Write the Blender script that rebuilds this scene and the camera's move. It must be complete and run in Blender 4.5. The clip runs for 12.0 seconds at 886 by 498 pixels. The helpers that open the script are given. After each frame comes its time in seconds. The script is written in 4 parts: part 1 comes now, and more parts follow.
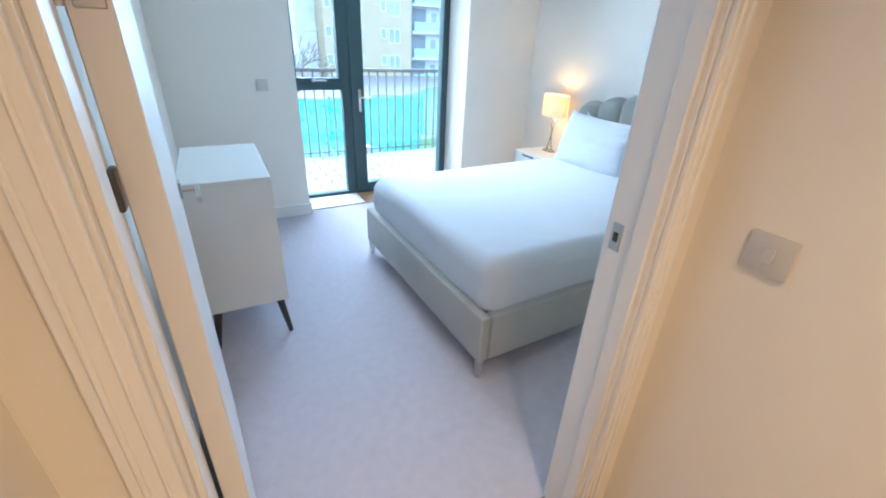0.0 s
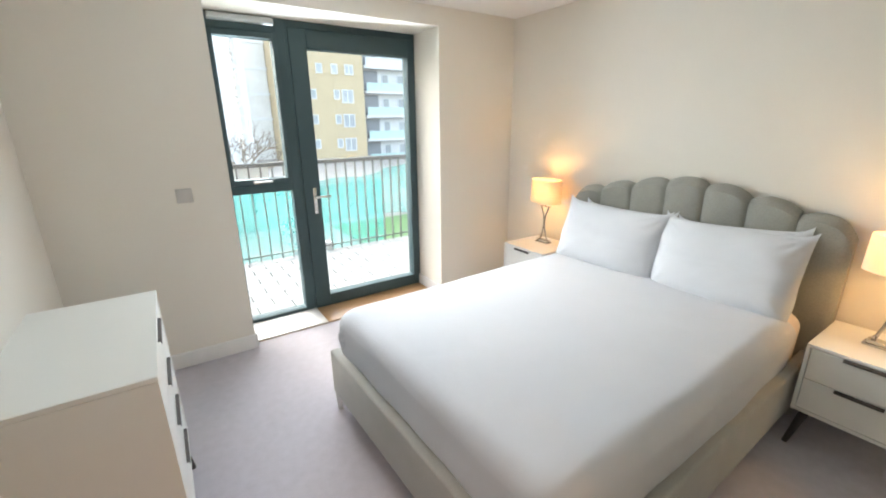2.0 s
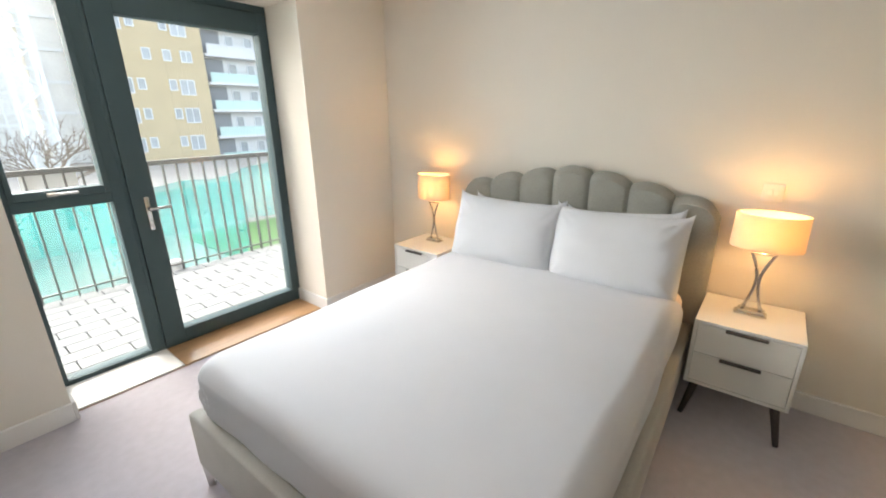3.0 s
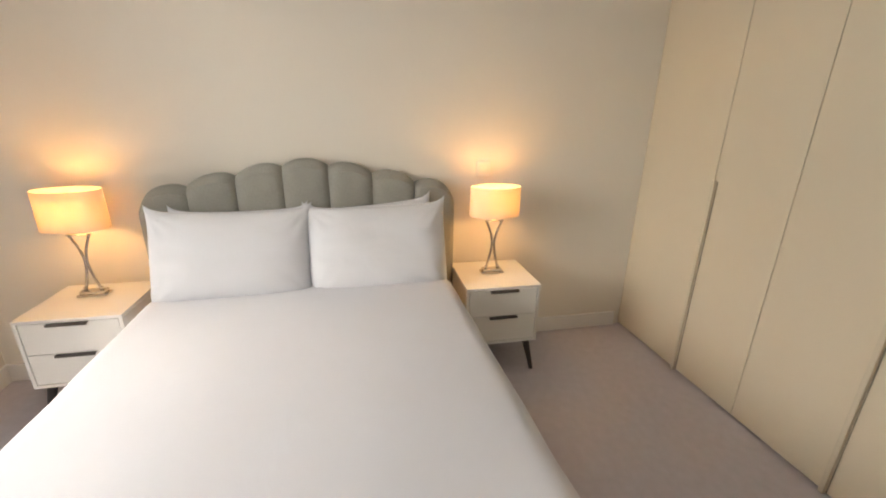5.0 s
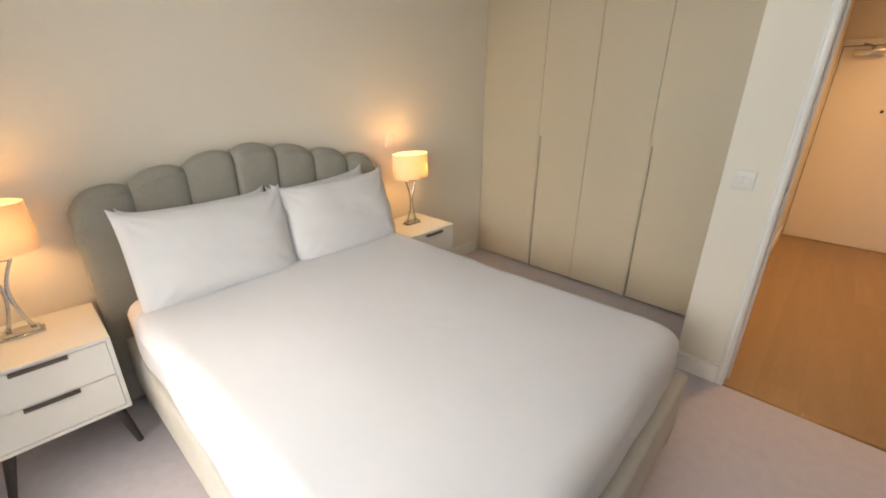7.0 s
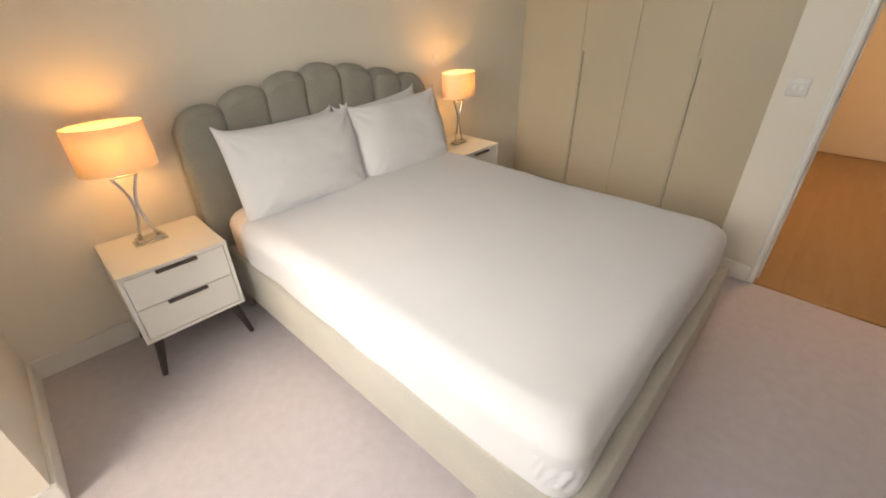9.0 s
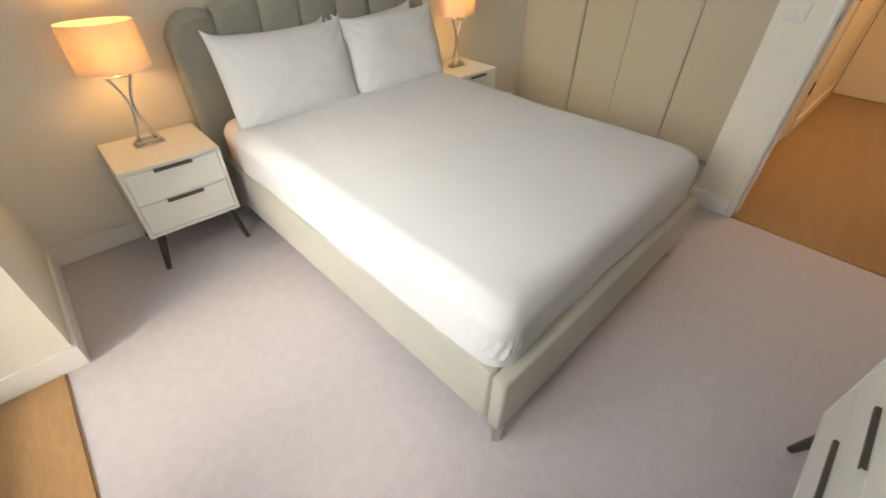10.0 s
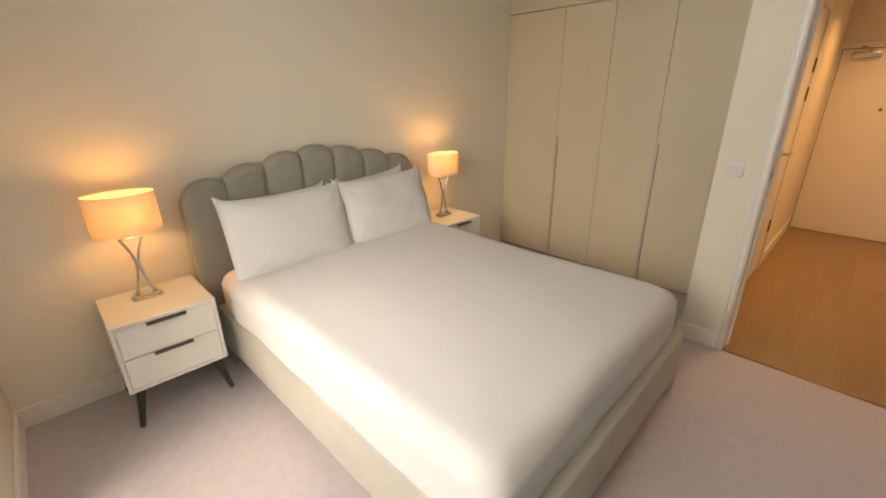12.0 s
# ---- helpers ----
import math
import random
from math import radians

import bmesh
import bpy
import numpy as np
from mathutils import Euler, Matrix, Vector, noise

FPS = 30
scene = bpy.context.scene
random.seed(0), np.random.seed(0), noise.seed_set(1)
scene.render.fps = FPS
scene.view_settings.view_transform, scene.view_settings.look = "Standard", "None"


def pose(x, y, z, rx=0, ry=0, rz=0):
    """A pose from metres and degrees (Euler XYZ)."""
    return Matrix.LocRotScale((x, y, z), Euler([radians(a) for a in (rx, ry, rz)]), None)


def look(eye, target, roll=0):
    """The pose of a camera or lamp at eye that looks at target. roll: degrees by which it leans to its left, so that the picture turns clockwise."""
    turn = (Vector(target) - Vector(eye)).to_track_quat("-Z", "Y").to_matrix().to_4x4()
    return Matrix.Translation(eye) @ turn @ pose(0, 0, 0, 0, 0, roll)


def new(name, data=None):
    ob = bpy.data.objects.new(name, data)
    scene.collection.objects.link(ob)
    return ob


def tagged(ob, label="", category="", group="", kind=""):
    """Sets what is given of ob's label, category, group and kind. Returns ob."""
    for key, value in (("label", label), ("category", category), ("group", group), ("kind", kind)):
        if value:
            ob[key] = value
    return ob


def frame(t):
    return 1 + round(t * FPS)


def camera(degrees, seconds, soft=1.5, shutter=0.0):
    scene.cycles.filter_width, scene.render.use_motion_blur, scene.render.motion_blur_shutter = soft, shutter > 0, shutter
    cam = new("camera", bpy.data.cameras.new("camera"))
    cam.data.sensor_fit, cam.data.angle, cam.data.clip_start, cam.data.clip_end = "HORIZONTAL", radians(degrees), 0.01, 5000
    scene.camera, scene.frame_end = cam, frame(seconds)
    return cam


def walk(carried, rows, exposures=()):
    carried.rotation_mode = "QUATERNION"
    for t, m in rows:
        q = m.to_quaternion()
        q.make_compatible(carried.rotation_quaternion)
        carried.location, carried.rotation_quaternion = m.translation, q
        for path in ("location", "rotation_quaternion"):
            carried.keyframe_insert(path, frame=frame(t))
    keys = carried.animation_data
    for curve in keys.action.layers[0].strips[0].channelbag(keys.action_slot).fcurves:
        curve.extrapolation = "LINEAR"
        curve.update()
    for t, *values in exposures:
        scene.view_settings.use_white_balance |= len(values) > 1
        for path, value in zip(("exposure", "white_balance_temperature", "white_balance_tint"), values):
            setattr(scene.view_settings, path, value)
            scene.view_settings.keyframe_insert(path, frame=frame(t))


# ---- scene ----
cam = camera(94.1, 12.0, soft=1.9)

EXPOSURES = [
    (0.0, 3.0, 4700, 2), (0.5, 3.0, 5500, 5), (1.0, 2.97, 6200, 6), (1.5, 2.9, 6350, 8), (2.5, 2.75, 6600, 9), (3.0, 2.65, 6750, 11),
    (5.0, 2.55, 7500, 16), (5.5, 2.68, 6950, 12), (6.5, 2.52, 7200, 13), (8.5, 2.13, 8250, 17), (9.5, 2.15, 7700, 12), (10.5, 2.15, 7600, 9), (12.0, 2.15, 8900, 17)]
PATH = [
    (0, (-0.02, 0.032, 1.478), (0.841, 1.596, 0.578), 2.5),
    (0.5, (0.083, 0.173, 1.507), (0.839, 1.854, 0.732), 1.2),
    (1, (0.164, 0.38, 1.54), (0.91, 2.11, 0.869), 0.7),
    (1.5, (0.217, 0.583, 1.519), (1.088, 2.279, 0.914), -0.2),
    (2, (0.261, 0.821, 1.526), (1.324, 2.409, 0.937), -0.6),
    (2.5, (0.304, 0.977, 1.515), (1.586, 2.39, 0.914), -0.6),
    (3, (0.406, 1.121, 1.493), (1.896, 2.306, 0.877), -0.6),
    (3.2, (0.425, 1.16, 1.473), (1.992, 2.241, 0.86), -0.5),
    (4.8, (0.571, 1.751, 1.421), (2.455, 1.554, 0.779), 1.2),
    (5, (0.649, 1.809, 1.45), (2.502, 1.43, 0.802), 0.8),
    (5.5, (0.732, 2.048, 1.454), (2.428, 1.188, 0.833), 0.6),
    (6, (0.73, 2.356, 1.445), (2.213, 1.187, 0.785), 0.8),
    (6.5, (0.65, 2.713, 1.467), (2.021, 1.439, 0.761), 1.0),
    (6.7, (0.642, 2.838, 1.476), (1.962, 1.515, 0.763), 0.6),
    (8.5, (0.804, 3.374, 1.493), (2.01, 2.062, 0.586), -1.3),
    (9, (0.708, 3.374, 1.465), (1.914, 2.153, 0.438), -1.0),
    (9.5, (0.566, 3.382, 1.444), (1.737, 2.264, 0.271), 0.2),
    (10, (0.481, 3.387, 1.42), (1.608, 2.316, 0.163), 0.7),
    (10.5, (0.472, 3.396, 1.413), (1.601, 2.311, 0.169), 0.7),
    (11, (0.471, 3.39, 1.432), (1.66, 2.238, 0.31), 0.4),
    (11.5, (0.467, 3.385, 1.461), (1.737, 2.145, 0.539), -0.0),
    (12, (0.454, 3.369, 1.493), (1.792, 2.064, 0.781), -0.6),
]
walk(cam, [(t, look(eye, target, roll)) for t, eye, target, roll in PATH], EXPOSURES)

# ---- world, sun and lamps ----
world = bpy.data.worlds.new("world")
scene.world = world
world.use_nodes = True
wn = world.node_tree.nodes
sky = wn.new("ShaderNodeTexSky")
sky.sky_type = "NISHITA"
sky.sun_disc = False
sky.sun_elevation = radians(38)
sky.sun_rotation = radians(-11)
sky.air_density, sky.dust_density, sky.ozone_density = 1.0, 3.0, 1.0
wn["Background"].inputs["Strength"].default_value = 0.15
# an overcast sky: most of the blue is taken out
grey_sky = wn.new("ShaderNodeHueSaturation")
grey_sky.inputs["Saturation"].default_value = 0.6
world.node_tree.links.new(sky.outputs["Color"], grey_sky.inputs["Color"])
world.node_tree.links.new(grey_sky.outputs["Color"], wn["Background"].inputs["Color"])


def lamp(name, kind, m, power, color, size=0.1, size_y=None, angle=0.0):
    data = bpy.data.lights.new(name, kind)
    data.energy, data.color = power, color
    if kind == "AREA":
        data.size = size
        if size_y:
            data.shape, data.size_y = "RECTANGLE", size_y
    elif kind == "SUN":
        data.angle = radians(angle)
    else:
        data.shadow_soft_size = size
    ob = new(name, data)
    ob.matrix_world = m
    return ob


lamp("sun", "SUN", look((-6, 30, 25), (0, 0, 0)), 0.5, (0.93, 0.97, 1.0), angle=60)
# the sky's light in the window opening
lamp("window_daylight", "AREA", look((1.40, 4.02, 1.60), (0.45, 0, 1.65)), 4.7, (0.79, 0.915, 1.0), size=1.50, size_y=1.15).data.spread = radians(138)
# warm hall downlights
lamp("hall_downlight", "AREA", look((0.32, -0.45, 2.345), (0.32, -0.449, 0)), 1.6, (1.0, 0.56, 0.24), size=0.12).data.spread = radians(120)
lamp("hall_downlight", "AREA", look((0.32, -1.75, 2.345), (0.32, -1.749, 0)), 2.0, (1.0, 0.57, 0.25), size=0.12).data.spread = radians(130)

# ---- materials ----


def material(name, color, rough=0.6, metal=0.0, var=0.06, scale=6.0, grain=60.0, bump=0.1, depth=0.002, spec=0.5, random_piece=0.0, stretch=(1, 1, 1), sheen=0.0, crumple=0.0):
    """A surface with colour variation at two scales and a fine relief."""
    mat = bpy.data.materials.new(name)
    mat.use_nodes = True
    nt = mat.node_tree
    b = nt.nodes["Principled BSDF"]
    b.inputs["Roughness"].default_value = rough
    b.inputs["Metallic"].default_value = metal
    b.inputs["Specular IOR Level"].default_value = spec
    if sheen:
        b.inputs["Sheen Weight"].default_value = sheen
        b.inputs["Sheen Roughness"].default_value = 0.4
    tc = nt.nodes.new("ShaderNodeTexCoord")
    mp = nt.nodes.new("ShaderNodeMapping")
    mp.inputs["Scale"].default_value = stretch
    nt.links.new(tc.outputs["Object"], mp.inputs["Vector"])
    big = nt.nodes.new("ShaderNodeTexNoise")
    big.inputs["Scale"].default_value, big.inputs["Detail"].default_value = scale, 4
    fine = nt.nodes.new("ShaderNodeTexNoise")
    fine.inputs["Scale"].default_value, fine.inputs["Detail"].default_value = grain, 6
    for n in (big, fine):
        nt.links.new(mp.outputs["Vector"], n.inputs["Vector"])
    add = nt.nodes.new("ShaderNodeMath")
    add.operation = "ADD"
    nt.links.new(big.outputs["Fac"], add.inputs[0])
    nt.links.new(fine.outputs["Fac"], add.inputs[1])
    last = add
    if random_piece:
        info = nt.nodes.new("ShaderNodeObjectInfo")
        mul = nt.nodes.new("ShaderNodeMath")
        mul.operation = "MULTIPLY_ADD"
        mul.inputs[1].default_value = random_piece
        nt.links.new(info.outputs["Random"], mul.inputs[0])
        nt.links.new(add.outputs[0], mul.inputs[2])
        last = mul
    ramp = nt.nodes.new("ShaderNodeMapRange")
    ramp.inputs["From Min"].default_value, ramp.inputs["From Max"].default_value = 0.6, 1.4 + random_piece
    nt.links.new(last.outputs[0], ramp.inputs["Value"])
    mix = nt.nodes.new("ShaderNodeMix")
    mix.data_type = "RGBA"
    mix.inputs["A"].default_value = (*[c * (1 - var) for c in color], 1)
    mix.inputs["B"].default_value = (*[min(1, c * (1 + var)) for c in color], 1)
    nt.links.new(ramp.outputs["Result"], mix.inputs["Factor"])
    nt.links.new(mix.outputs["Result"], b.inputs["Base Color"])
    if bump:
        bp = nt.nodes.new("ShaderNodeBump")
        bp.inputs["Strength"].default_value, bp.inputs["Distance"].default_value = bump, depth
        nt.links.new(fine.outputs["Fac"], bp.inputs["Height"])
        nt.links.new(bp.outputs["Normal"], b.inputs["Normal"])
        if crumple:
            soft = nt.nodes.new("ShaderNodeTexNoise")
            soft.inputs["Scale"].default_value, soft.inputs["Detail"].default_value = 4.5, 5
            soft.inputs["Distortion"].default_value = 1.2
            nt.links.new(mp.outputs["Vector"], soft.inputs["Vector"])
            rumple = nt.nodes.new("ShaderNodeBump")
            rumple.inputs["Strength"].default_value, rumple.inputs["Distance"].default_value = crumple, 0.02
            nt.links.new(soft.outputs["Fac"], rumple.inputs["Height"])
            nt.links.new(rumple.outputs["Normal"], bp.inputs["Normal"])
    return mat


def glass_material(name, tint=(1, 1, 1)):
    mat = bpy.data.materials.new(name)
    mat.use_nodes = True
    nt = mat.node_tree
    nt.nodes.remove(nt.nodes["Principled BSDF"])
    clear = nt.nodes.new("ShaderNodeBsdfTransparent")
    clear.inputs["Color"].default_value = (*tint, 1)
    gloss = nt.nodes.new("ShaderNodeBsdfGlossy")
    gloss.inputs["Roughness"].default_value = 0.02
    fres = nt.nodes.new("ShaderNodeFresnel")
    mix = nt.nodes.new("ShaderNodeMixShader")
    nt.links.new(fres.outputs[0], mix.inputs[0])
    nt.links.new(clear.outputs[0], mix.inputs[1])
    nt.links.new(gloss.outputs[0], mix.inputs[2])
    nt.links.new(mix.outputs[0], nt.nodes["Material Output"].inputs["Surface"])
    return mat


def cloth_through(name, color, through_color, amount, clear=0.0, grain=300.0, dark=0.92):
    """Thin cloth that lets light through."""
    mat = bpy.data.materials.new(name)
    mat.use_nodes = True
    nt = mat.node_tree
    b = nt.nodes["Principled BSDF"]
    b.inputs["Roughness"].default_value = 0.85
    tc = nt.nodes.new("ShaderNodeTexCoord")
    fine = nt.nodes.new("ShaderNodeTexNoise")
    fine.inputs["Scale"].default_value = grain
    nt.links.new(tc.outputs["Object"], fine.inputs["Vector"])
    mixc = nt.nodes.new("ShaderNodeMix")
    mixc.data_type = "RGBA"
    broad = nt.nodes.new("ShaderNodeTexNoise")
    broad.inputs["Scale"].default_value, broad.inputs["Detail"].default_value = grain * 0.06, 5
    nt.links.new(tc.outputs["Object"], broad.inputs["Vector"])
    both = nt.nodes.new("ShaderNodeMath")
    both.operation = "MULTIPLY_ADD"
    both.inputs[1].default_value = 1.6
    both.inputs[2].default_value = -0.65
    nt.links.new(broad.outputs["Fac"], both.inputs[0])
    twice = nt.nodes.new("ShaderNodeMath")
    twice.operation = "MULTIPLY_ADD"
    twice.inputs[1].default_value = 0.8
    nt.links.new(fine.outputs["Fac"], twice.inputs[0])
    nt.links.new(both.outputs[0], twice.inputs[2])
    mixc.inputs["A"].default_value = (*[c * dark for c in color], 1)
    mixc.inputs["B"].default_value = (*color, 1)
    nt.links.new(twice.outputs[0], mixc.inputs["Factor"])
    nt.links.new(mixc.outputs["Result"], b.inputs["Base Color"])
    tr = nt.nodes.new("ShaderNodeBsdfTranslucent")
    tr.inputs["Color"].default_value = (*through_color, 1)
    mix = nt.nodes.new("ShaderNodeMixShader")
    mix.inputs[0].default_value = amount
    nt.links.new(b.outputs[0], mix.inputs[1])
    nt.links.new(tr.outputs[0], mix.inputs[2])
    out = mix
    if clear:
        tp = nt.nodes.new("ShaderNodeBsdfTransparent")
        out = nt.nodes.new("ShaderNodeMixShader")
        out.inputs[0].default_value = clear
        nt.links.new(mix.outputs[0], out.inputs[1])
        nt.links.new(tp.outputs[0], out.inputs[2])
    nt.links.new(out.outputs[0], nt.nodes["Material Output"].inputs["Surface"])
    return mat


def glowing(name, color, strength):
    mat = bpy.data.materials.new(name)
    mat.use_nodes = True
    b = mat.node_tree.nodes["Principled BSDF"]
    b.inputs["Emission Color"].default_value = (*color, 1)
    b.inputs["Emission Strength"].default_value = strength
    return mat


def carpet_material():
    mat = material("carpet_pile", (0.535, 0.505, 0.552), rough=0.95, var=0.085, scale=22, grain=220, bump=0.5, depth=0.005, spec=0.1, sheen=0.25)
    return mat


def oak_material(name, color, random_piece=0.5):
    return material(name, color, rough=0.34, var=0.22, scale=3.0, grain=26, bump=0.05, depth=0.001, random_piece=random_piece, stretch=(6, 0.55, 1))


WALL = material("matt_wall_paint", (0.80, 0.757, 0.680), rough=0.9, var=0.015, scale=2, grain=180, bump=0.12, depth=0.0008, spec=0.2)
CEIL = material("ceiling_paint", (0.84, 0.83, 0.81), rough=0.95, var=0.012, scale=2, grain=150, bump=0.1, depth=0.0008, spec=0.2)
GLOSSWHITE = material("satin_white_paint", (0.82, 0.81, 0.79), rough=0.38, var=0.012, scale=4, grain=90, bump=0.05, depth=0.0005)
CARPET = carpet_material()
OAK = oak_material("oak_laminate", (0.285, 0.19, 0.103))
OAK_SILL = material("oak_sill", (0.40, 0.235, 0.115), rough=0.35, var=0.2, scale=3, grain=30, bump=0.05, depth=0.001, stretch=(0.6, 6, 1))
GREIGE = material("greige_wardrobe_laminate", (0.645, 0.565, 0.435), rough=0.5, var=0.012, scale=2, grain=120, bump=0.04, depth=0.0004)
GREIGE_EDGE = material("greige_handle_profile", (0.60, 0.53, 0.41), rough=0.4, var=0.02, scale=5, grain=100, bump=0.03, depth=0.0004)
# darker greige for the carcass and for the painted shadow beside each pull
WARD_IN = material("wardrobe_carcass_and_pull_shadow", (0.30, 0.265, 0.205), rough=0.8, var=0.05)
# near-black for covered bases and the plinth, and as painted shade in gaps and holes
DARK_GAP = material("dark_base_and_gap_shade", (0.06, 0.055, 0.045), rough=0.9, var=0.1)
WHITE_LAM = material("white_furniture_laminate", (0.80, 0.80, 0.77), rough=0.42, var=0.012, scale=4, grain=160, bump=0.04, depth=0.0004)
DARK_WOOD = material("black_brown_wood", (0.045, 0.036, 0.034), rough=0.45, var=0.2, scale=10, grain=80, bump=0.08, depth=0.0006)
DARK_METAL = material("bronze_grey_metal", (0.10, 0.088, 0.082), rough=0.42, metal=0.5, var=0.08, scale=20, grain=150, bump=0.03, depth=0.0003)
CHROME = material("polished_chrome", (0.60, 0.59, 0.57), rough=0.22, metal=1.0, var=0.03, scale=10, grain=80, bump=0.0)
STEEL = material("satin_steel", (0.55, 0.54, 0.52), rough=0.3, metal=1.0, var=0.05, scale=20, grain=200, bump=0.03, depth=0.0002)
BRASSY = material("threshold_metal", (0.20, 0.14, 0.085), rough=0.38, metal=1.0, var=0.08, scale=12, grain=120, bump=0.04, depth=0.0003)
VELVET = material("grey_velvet", (0.40, 0.395, 0.37), rough=0.85, var=0.10, scale=5, grain=160, bump=0.16, depth=0.0015, spec=0.2, sheen=0.2)
VELVET_HEAD = material("grey_headboard_velvet", (0.33, 0.328, 0.295), rough=0.9, var=0.12, scale=7, grain=120, bump=0.25, depth=0.0015, spec=0.15, sheen=0.1)
SHEET = material("white_cotton_sheet", (0.585, 0.605, 0.65), rough=0.85, var=0.02, scale=5, grain=420, bump=0.12, depth=0.0008, spec=0.2, sheen=0.1, crumple=0.11)
PILLOW = material("white_pillow_cotton", (0.65, 0.67, 0.71), rough=0.85, var=0.02, scale=5, grain=420, bump=0.12, depth=0.0008, spec=0.2, sheen=0.1, crumple=0.13)
PINK_SHEET = material("pale_mattress_side", (0.76, 0.68, 0.63), rough=0.85, var=0.03, scale=8, grain=300, bump=0.12, depth=0.0008, spec=0.2)
SLAT = material("grey_bed_base", (0.24, 0.24, 0.25), rough=0.8, var=0.1)
ANTHRACITE = material("anthracite_frame", (0.066, 0.098, 0.106), spec=0.15, rough=0.6, var=0.06, scale=8, grain=200, bump=0.04, depth=0.0003)
SOCKET = material("satin_switch_plate", (0.58, 0.565, 0.54), rough=0.42, metal=0.2, var=0.03, scale=30, grain=200, bump=0.0)
PALE_PLATE = material("pale_switch_plastic", (0.75, 0.735, 0.70), rough=0.38, var=0.015, scale=30, grain=200, bump=0.0)
VENT = material("grey_vent_plastic", (0.62, 0.66, 0.67), rough=0.4, var=0.02, bump=0.0)
GLASS = glass_material("window_glass", (0.97, 0.99, 0.985))
BALCONY_GLASS = material("milky_green_balcony_glass", (0.50, 0.66, 0.61), rough=0.3, var=0.06, scale=0.5, grain=6, bump=0.0)
SHADE = cloth_through("lamp_shade_linen", (0.84, 0.78, 0.68), (0.95, 0.80, 0.56), 0.33)
NET = cloth_through("teal_netting", (0.05, 0.36, 0.33), (0.05, 0.39, 0.36), 0.4, clear=0.42, grain=14, dark=0.22)
BULB = glowing("warm_bulb", (1.0, 0.62, 0.26), 15)
PAVER = material("pale_paving", (0.26, 0.26, 0.25), rough=0.85, var=0.08, scale=5, grain=90, bump=0.25, depth=0.002, random_piece=0.25)
GROUT = material("paving_joint", (0.15, 0.15, 0.145), rough=0.95, var=0.1)
RAIL = material("bronze_railing_paint", (0.10, 0.095, 0.085), rough=0.5, var=0.06, scale=10, grain=120, bump=0.04, depth=0.0004)
GROUND = material("site_ground", (0.30, 0.28, 0.25), rough=0.95, var=0.2, scale=0.5, grain=6, bump=0.3, depth=0.03)
GRASS = material("grass", (0.07, 0.16, 0.045), rough=0.95, var=0.3, scale=2, grain=40, bump=0.6, depth=0.02)
YELLOW = material("buff_brick", (0.58, 0.47, 0.30), rough=0.9, var=0.10, scale=0.6, grain=9, bump=0.2, depth=0.01)
DARKCLAD = material("dark_grey_cladding", (0.10, 0.105, 0.115), rough=0.6, var=0.08, scale=1, grain=10)
REDCLAD = material("red_brown_cladding", (0.22, 0.06, 0.06), rough=0.7, var=0.1, scale=1, grain=10)
WHITEREND = material("white_render", (0.68, 0.68, 0.67), rough=0.85, var=0.05, scale=0.6, grain=8)
WINFRAME = material("far_window_frame", (0.74, 0.76, 0.77), rough=0.5, var=0.03)
WINGLASS = material("far_window_glass", (0.42, 0.44, 0.45), rough=0.15, var=0.25, scale=0.4, grain=1.0, bump=0.0, random_piece=1.2)
SHEETING = material("grey_tower_sheeting", (0.74, 0.73, 0.70), rough=0.8, var=0.15, scale=0.5, grain=5)
# grey that paints the shade of the balcony recesses
RECESS_SHADE = material("painted_recess_shade", (0.28, 0.29, 0.30), rough=0.8, var=0.08, scale=0.6, grain=6)
SCAFF_SHEET = material("pale_scaffold_sheet", (0.76, 0.75, 0.71), rough=0.8, var=0.2, scale=0.4, grain=4)
CRANE = material("white_crane_steel", (0.82, 0.83, 0.82), rough=0.5, var=0.06)
BARK = material("bare_bark", (0.24, 0.19, 0.15), rough=0.9, var=0.2)

# ---- building helpers ----


def mesh_object(name, bm, mat, smooth=True):
    me = bpy.data.meshes.new(name)
    bmesh.ops.recalc_face_normals(bm, faces=bm.faces)
    bm.to_mesh(me)
    bm.free()
    me.materials.append(mat)
    if smooth:
        for p in me.polygons:
            p.use_smooth = True
        me.set_sharp_from_angle(angle=radians(38))
    return new(name, me)


def part(name, bm, mat, parent, label="", at=None):
    ob = mesh_object(name, bm, mat)
    ob.parent = parent
    if at is not None:
        ob.matrix_basis = at
    if label:
        ob["label"] = label
    return ob


def thing(name, m, label, category, group="", kind=""):
    ob = new(name)
    ob.empty_display_size = 0.1
    ob.matrix_basis = m
    return tagged(ob, label, category, group, kind)


def structure(name, bm, mat, label, category):
    return tagged(mesh_object(name, bm, mat), label, category, kind="structure")


def add_box(bm, x0, x1, y0, y1, z0, z1, bevel=0.0, seg=1):
    verts = bmesh.ops.create_cube(bm, size=1)["verts"]
    for v in verts:
        v.co = Vector((x0 + (v.co.x + 0.5) * (x1 - x0), y0 + (v.co.y + 0.5) * (y1 - y0), z0 + (v.co.z + 0.5) * (z1 - z0)))
    if bevel:
        edges = list({e for v in verts for e in v.link_edges})
        bmesh.ops.bevel(bm, geom=edges, offset=bevel, segments=seg, affect="EDGES", profile=0.5)
    return bm


def box(x0, x1, y0, y1, z0, z1, bevel=0.0, seg=1):
    return add_box(bmesh.new(), x0, x1, y0, y1, z0, z1, bevel, seg)


def boxes(rows, bevel=0.0):
    bm = bmesh.new()
    for r in rows:
        add_box(bm, *r, bevel=bevel)
    return bm


